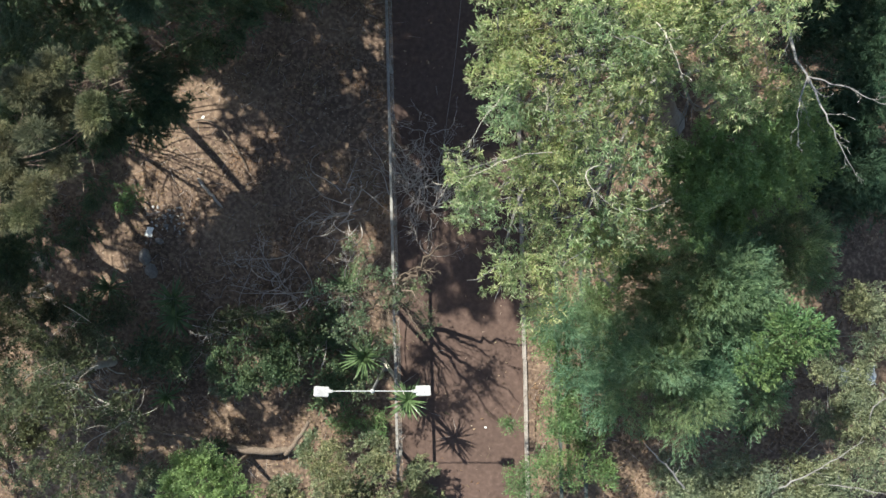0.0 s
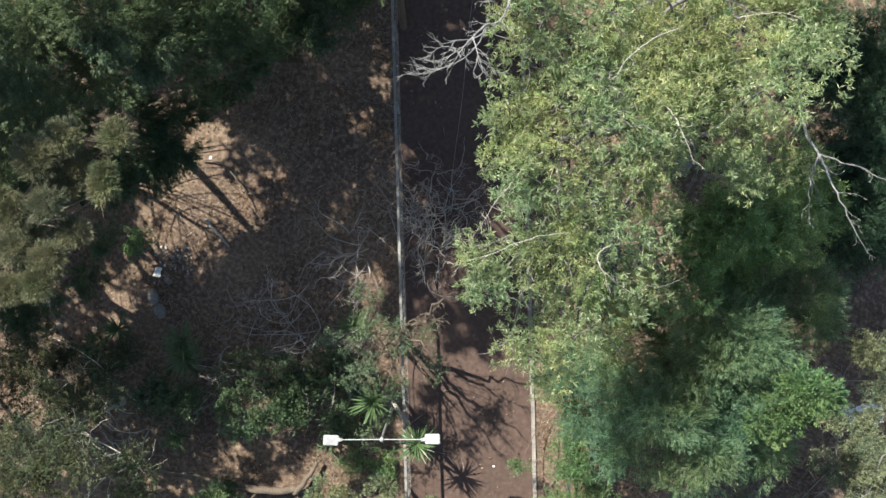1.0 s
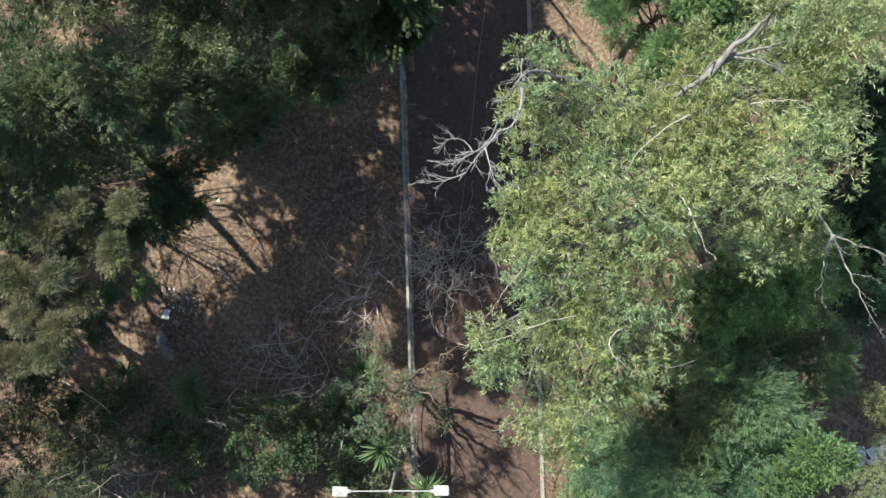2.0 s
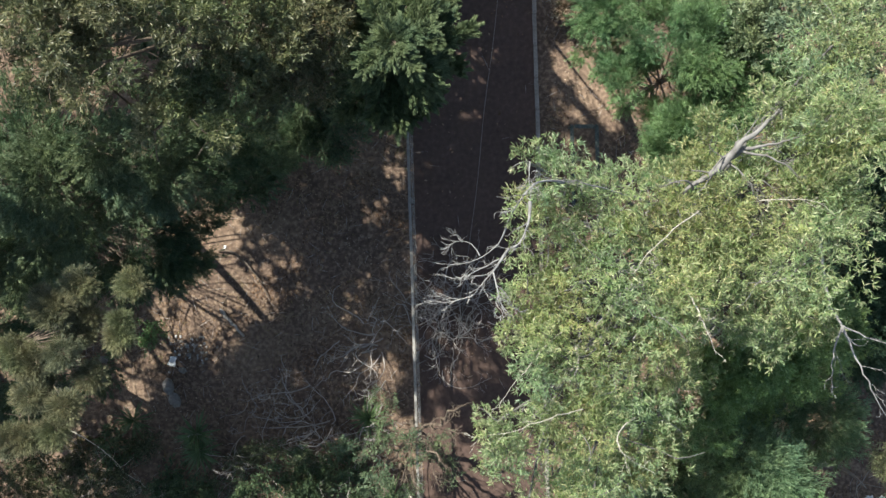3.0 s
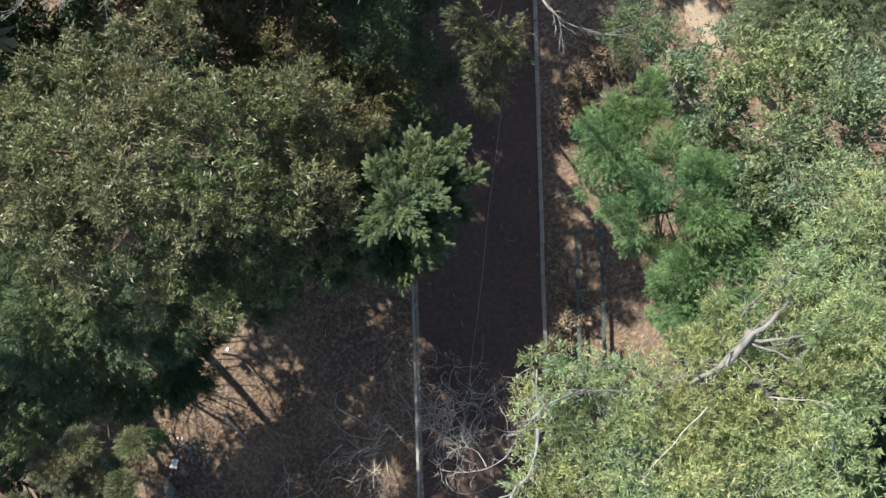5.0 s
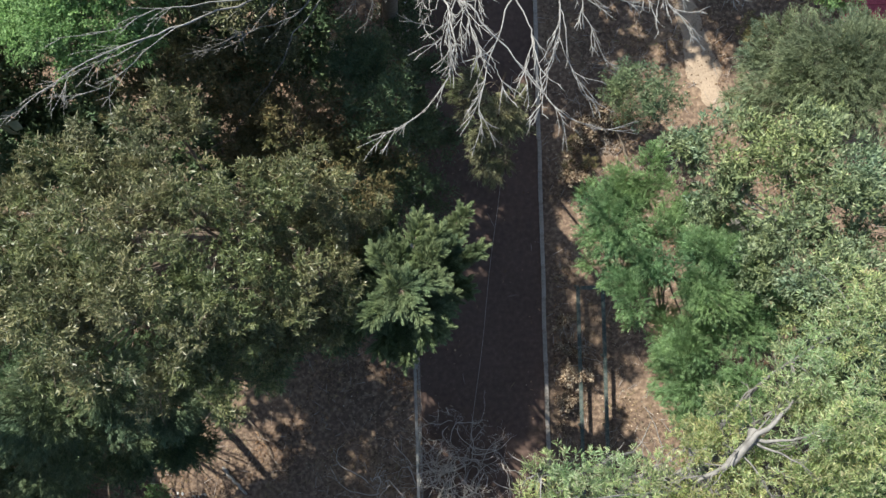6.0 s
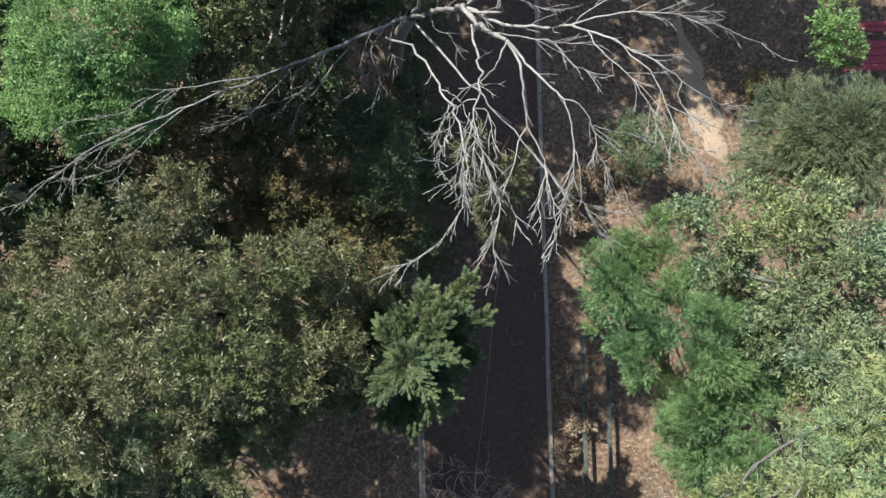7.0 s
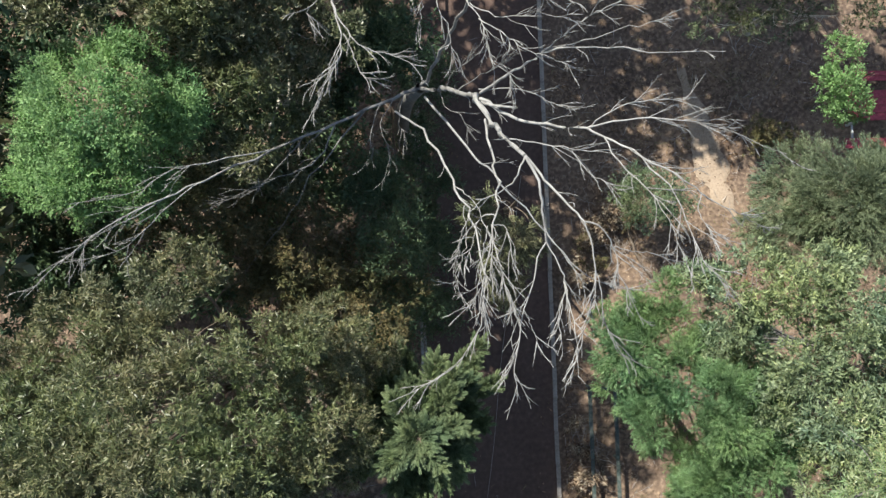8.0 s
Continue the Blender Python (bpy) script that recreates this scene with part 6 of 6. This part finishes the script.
def undergrowth():
    """Low shrubs in the shade, each its own."""
    rng = np.random.default_rng(88)
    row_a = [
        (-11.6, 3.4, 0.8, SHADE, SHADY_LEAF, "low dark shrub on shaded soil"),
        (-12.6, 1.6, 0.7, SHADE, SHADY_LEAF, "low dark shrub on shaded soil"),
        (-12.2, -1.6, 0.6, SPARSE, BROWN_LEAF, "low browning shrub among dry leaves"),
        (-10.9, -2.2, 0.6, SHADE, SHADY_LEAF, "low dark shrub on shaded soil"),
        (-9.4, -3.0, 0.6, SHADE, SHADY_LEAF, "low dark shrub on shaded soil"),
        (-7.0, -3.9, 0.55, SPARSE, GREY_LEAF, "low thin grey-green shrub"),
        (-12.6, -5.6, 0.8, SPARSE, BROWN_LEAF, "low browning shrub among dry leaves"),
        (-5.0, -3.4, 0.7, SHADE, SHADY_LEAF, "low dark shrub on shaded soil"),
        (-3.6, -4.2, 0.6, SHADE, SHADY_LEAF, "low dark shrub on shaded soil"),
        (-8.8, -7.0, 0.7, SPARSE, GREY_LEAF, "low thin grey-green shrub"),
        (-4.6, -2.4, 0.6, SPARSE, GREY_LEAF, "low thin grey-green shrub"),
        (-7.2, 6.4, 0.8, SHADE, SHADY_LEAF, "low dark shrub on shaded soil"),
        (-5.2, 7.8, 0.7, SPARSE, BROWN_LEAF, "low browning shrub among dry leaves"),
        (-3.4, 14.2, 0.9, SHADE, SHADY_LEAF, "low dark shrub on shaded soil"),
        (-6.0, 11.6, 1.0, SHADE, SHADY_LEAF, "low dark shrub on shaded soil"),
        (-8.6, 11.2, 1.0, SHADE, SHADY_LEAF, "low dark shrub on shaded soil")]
    row_b = [
        (6.6, 5.6, 0.8, SPARSE, BROWN_LEAF, "low browning shrub among dry leaves"),
        (7.8, 7.6, 0.9, SHADE, SHADY_LEAF, "low dark shrub on shaded soil"),
        (2.95, 5.9, 0.36, SPARSE, PALE_LITTER, "dry shrub with curled brown leaves between kerb and rail"),
        (3.1, 5.2, 0.42, SPARSE, PALE_LITTER, "dry shrub with curled brown leaves between kerb and rail"),
        (2.95, 4.5, 0.36, SPARSE, PALE_LITTER, "dry shrub with curled brown leaves between kerb and rail"),
        (2.9, 6.7, 0.32, SPARSE, PALE_LITTER, "dry shrub with curled brown leaves between kerb and rail"),
        (-5.2, -2.9, 0.8, FULL, SHADY_LEAF, "dense dark green shrub in deep shade"),
        (-4.2, -3.6, 0.8, FULL, SHADY_LEAF, "dense dark green shrub in deep shade"),
        (-3.7, -2.3, 0.7, FULL, SHADY_LEAF, "dense dark green shrub in deep shade"),
        (-3.0, -3.3, 0.7, FULL, SHADY_LEAF, "dense dark green shrub in deep shade"),
        (-8.4, -3.2, 0.8, FULL, SHADY_LEAF, "dense dark green shrub in deep shade"),
        (-7.4, -6.3, 0.8, FULL, SHADY_LEAF, "dense dark green shrub in deep shade"),
        (-2.2, -5.3, 0.5, FINE, SHADY_FRESH, "low green fine-leaved shrub beside the fence"),
        (-2.9, -5.4, 0.5, FINE, SHADY_FRESH, "low green fine-leaved shrub beside the fence"),
        (-6.4, -2.2, 0.6, FINE, SCRUB_LEAF, "low dull olive shrub in dappled shade")]
    row_c = [
        (-5.4, -2.6, 0.6, FINE, SHADY_LEAF, "low dark fine-leaved shrub"),
        (-9.9, -2.0, 0.6, FINE, SCRUB_LEAF, "low dull olive shrub in dappled shade"),
        (-11.4, -3.0, 0.7, FINE, SCRUB_LEAF, "low dull olive shrub in dappled shade"),
        (-12.0, -4.4, 0.7, FINE, SCRUB_LEAF, "low dull olive shrub in dappled shade"),
        (-8.0, -3.4, 0.55, FINE, SHADY_LEAF, "low dark fine-leaved shrub"),
        (-10.0, -6.4, 0.7, FINE, SCRUB_LEAF, "low dull olive shrub in dappled shade"),
        (-4.2, -3.0, 0.6, FINE, SCRUB_LEAF, "low dull olive shrub in dappled shade"),
        (3.4, 12.7, 0.5, SPARSE, PALE_LITTER, "dry shrub with curled brown leaves beside the kerb"),
        (4.3, 12.9, 0.5, SPARSE, PALE_LITTER, "dry shrub with curled brown leaves on the verge"),
        (4.9, 13.1, 0.45, SPARSE, BROWN_LEAF, "low browning shrub among dry leaves"),
        (3.3, 11.2, 0.6, SPARSE, PALE_LITTER, "dry shrub with curled brown leaves beside the kerb"),
        (3.4, 12.0, 0.5, SPARSE, BROWN_LEAF, "low browning shrub among dry leaves"),
        (9.6, -4.2, 0.9, SHADE, SHADY_LEAF, "low dark shrub on shaded soil"),
        (8.8, 15.4, 0.8, SPARSE, BROWN_LEAF, "low browning shrub among dry leaves")]
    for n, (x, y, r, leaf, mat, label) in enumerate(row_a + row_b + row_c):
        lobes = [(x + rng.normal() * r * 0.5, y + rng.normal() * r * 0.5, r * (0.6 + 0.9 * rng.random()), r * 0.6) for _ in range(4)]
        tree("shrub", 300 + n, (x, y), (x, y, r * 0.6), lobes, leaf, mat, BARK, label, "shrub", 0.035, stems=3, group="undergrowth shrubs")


undergrowth()

# ---------------------------------------------------------------- logs, rocks, rubbish, table


def fallen_log(name, seed, rows, mat, label):
    rng = np.random.default_rng(seed)
    x, y = rows[0][0][0], rows[0][0][1]
    root = thing(name, x, y, ground_at(x, y), label, "log")
    for start, via, end, thick, thin in rows:
        points = curve_through(start, via, end, 12) + rng.normal(size=(12, 3)) * 0.012
        radii = np.linspace(thick, thin, 12)
        radii[0] *= 0.5
        part("log_piece", tubes("log_piece", [(points, radii, 9)]), mat, root, smooth=True)


fallen_log("fallen_log", 81, [((-6.9, -6.15, 0.16), (-5.9, -6.35, 0.2), (-4.9, -6.35, 0.14), 0.13, 0.11), ((-5.0, -6.5, 0.12), (-4.6, -6.05, 0.25), (-4.2, -5.4, 0.3), 0.10, 0.06)],
           BARK, "dark forked log lying on dry soil")
fallen_log("fallen_log", 82, [((-10.0, -5.7, 0.0), (-8.9, -5.8, 0.05), (-7.2, -6.1, 0.1), 0.05, 0.07)], BARK, "thin dark log lying in the shade")
fallen_log("fallen_log", 83, [((-12.6, 0.25, -0.2), (-12.0, 0.45, 0.0), (-11.4, 0.35, -0.2), 0.09, 0.06)], BARK, "short dark fallen branch")
fallen_log("leaning_pole", 84, [((-7.75, 2.25, 0.05), (-7.5, 1.9, 0.0), (-7.05, 1.35, -0.12), 0.06, 0.04)], GREY_WOOD, "short grey pole lying on the leaves")
fallen_log("fallen_branch", 85, [((-7.9, 4.1, -0.1), (-7.0, 3.8, 0.05), (-6.2, 2.5, -0.1), 0.035, 0.02)], BARK, "thin dark fallen branch on sunlit leaves")
fallen_log("fallen_branch", 86, [((4.5, 13.4, 0.3), (4.75, 12.3, 0.25), (5.35, 11.3, 0.05), 0.03, 0.05), ((4.75, 12.4, 0.22), (4.4, 12.2, 0.3), (4.2, 12.6, 0.4), 0.025, 0.012)],
           BARK, "dark crooked branch stuck in dry ground")


def rock(seed, x, y, size, high, label, mat=ROCK, name="rock", category="rock"):
    rng = np.random.default_rng(seed)
    bm = bmesh.new()
    bmesh.ops.create_icosphere(bm, subdivisions=3 if size > 0.1 else 2, radius=1)
    shift = rng.random(3) * 20
    for v in bm.verts:
        k = 1 + 0.35 * noise.noise(v.co * 1.3 + Vector(shift)) + 0.12 * noise.noise(v.co * 4 + Vector(shift))
        v.co = Vector((v.co.x * size * k, v.co.y * size * k * 0.7, v.co.z * high * k))
    bmesh.ops.transform(bm, matrix=Matrix.Translation((x, y, ground_at(x, y) + high * 0.35)) @ Matrix.Rotation(rng.random() * 6, 4, "Z"), verts=bm.verts)
    return tagged(part(name, bm, mat, None), label, category)


rock(91, -9.50, -0.25, 0.24, 0.18, "large grey rock half sunk in the soil")
rock(92, -9.30, -0.70, 0.26, 0.10, "flat grey rock beside a larger one")
rock(93, -9.05, 0.25, 0.13, 0.10, "small pale rock on the leaves")
rock(94, -8.85, 0.75, 0.09, 0.07, "small pale rock beside white plastic")
rock(95, -12.9, -0.35, 0.30, 0.15, "pale flat rock in the sun")
rock(96, -11.6, 0.6, 0.16, 0.1, "small grey rock on shaded soil")


def rubbish(seed, x, y, size, label):
    """A crumpled sheet of white plastic."""
    bm = bmesh.new()
    bmesh.ops.create_grid(bm, x_segments=10, y_segments=8, size=size)
    for v in bm.verts:
        v.co.z = 0.10 * size * 4 * abs(noise.noise((v.co.x * 7, v.co.y * 7, seed))) + 0.015
        v.co.x += 0.3 * size * noise.noise((v.co.y * 6, v.co.x * 3, seed + 4))
        v.co.y *= 0.65 + 0.4 * noise.noise((v.co.x * 5, 0, seed + 9))
    bmesh.ops.solidify(bm, geom=bm.faces[:], thickness=0.006)
    bmesh.ops.transform(bm, matrix=Matrix.Translation((x, y, ground_at(x, y) + 0.01)) @ Matrix.Rotation(seed, 4, "Z"), verts=bm.verts)
    return tagged(part("rubbish", bm, PAPER, None), label, "rubbish")


rubble_rng = random.Random(7)
for n in range(60):
    rock(110 + n, -8.80 + rubble_rng.gauss(0, 0.36), 0.90 + rubble_rng.gauss(0, 0.28), rubble_rng.uniform(0.02, 0.06), rubble_rng.uniform(0.02, 0.045),
         "small broken piece of pale rubble on the leaves", CONCRETE if n % 4 else PALE_RUBBLE, "rubble_piece", "rubble")["group"] = "pale rubble"
rubbish(1.3, -9.38, 0.55, 0.16, "crumpled white plastic sheet on the leaves")
rubbish(3.2, 13.30, -4.00, 0.42, "large crumpled pale plastic sheet on the ground beside grey shrubs")
rubbish(5.1, 12.66, -4.02, 0.30, "crumpled pale plastic sheet on the ground beside grey shrubs")
rubbish(0.7, 13.25, -4.95, 0.32, "crumpled pale plastic sheet half hidden by grey shrubs")
rubbish(4.4, -7.65, 4.2, 0.06, "small scrap of white plastic")
rubbish(6.0, 1.36, -5.65, 0.04, "tiny scrap of white paper on the path")


def red_table():
    root = thing("picnic_table", 12.3, 16.4, 0, "faded red picnic table with two bench seats under trees", "table")
    for x in (11.6, 13.0):
        for y in (15.95, 16.85):
            part("leg", box(bmesh.new(), x - 0.04, x + 0.04, y - 0.04, y + 0.04, -0.1, 0.715, 0.008), GREY_METAL, root)
        part("cross_bar", box(bmesh.new(), x - 0.03, x + 0.03, 15.3, 17.5, 0.36, 0.42, 0.008), GREY_METAL, root)
    for i in range(4):
        part("table_board", box(bmesh.new(), 11.35, 13.3, 15.95 + i * 0.235, 16.175 + i * 0.235, 0.72, 0.76, 0.01), RED_PAINT, root)
    for y in (15.15, 17.25):
        for i in range(2):
            part("seat_board", box(bmesh.new(), 11.35, 13.3, y + i * 0.16, y + 0.15 + i * 0.16, 0.425, 0.465, 0.01), RED_PAINT, root)


red_table()

# ---------------------------------------------------------------- kerb stones
kerb = thing("kerb", across(2.51, 0), 0, 0, "dusty concrete kerb along the path", "kerb", kind="structure")
kerb_bm = box(bmesh.new(), -0.062, 0.062, -0.494, 0.494, -0.12, 0.085, 0.014)
kerb_mesh = bpy.data.meshes.new("kerb_stone")
kerb_bm.to_mesh(kerb_mesh)
kerb_bm.free()
kerb_mesh.materials.append(KERBSTONE)
kerb_rng = random.Random(5)
for i in range(60):
    y = -24 + i * 1.0
    stone = new("kerb_stone", kerb_mesh)
    stone.parent = kerb
    stone.matrix_basis = pose(across(2.51, y) - kerb.location.x + kerb_rng.gauss(0, 0.006), y, kerb_rng.gauss(0, 0.006), kerb_rng.gauss(0, 0.3), kerb_rng.gauss(0, 1.0), math.degrees(-LEAN) + kerb_rng.gauss(0, 0.25))
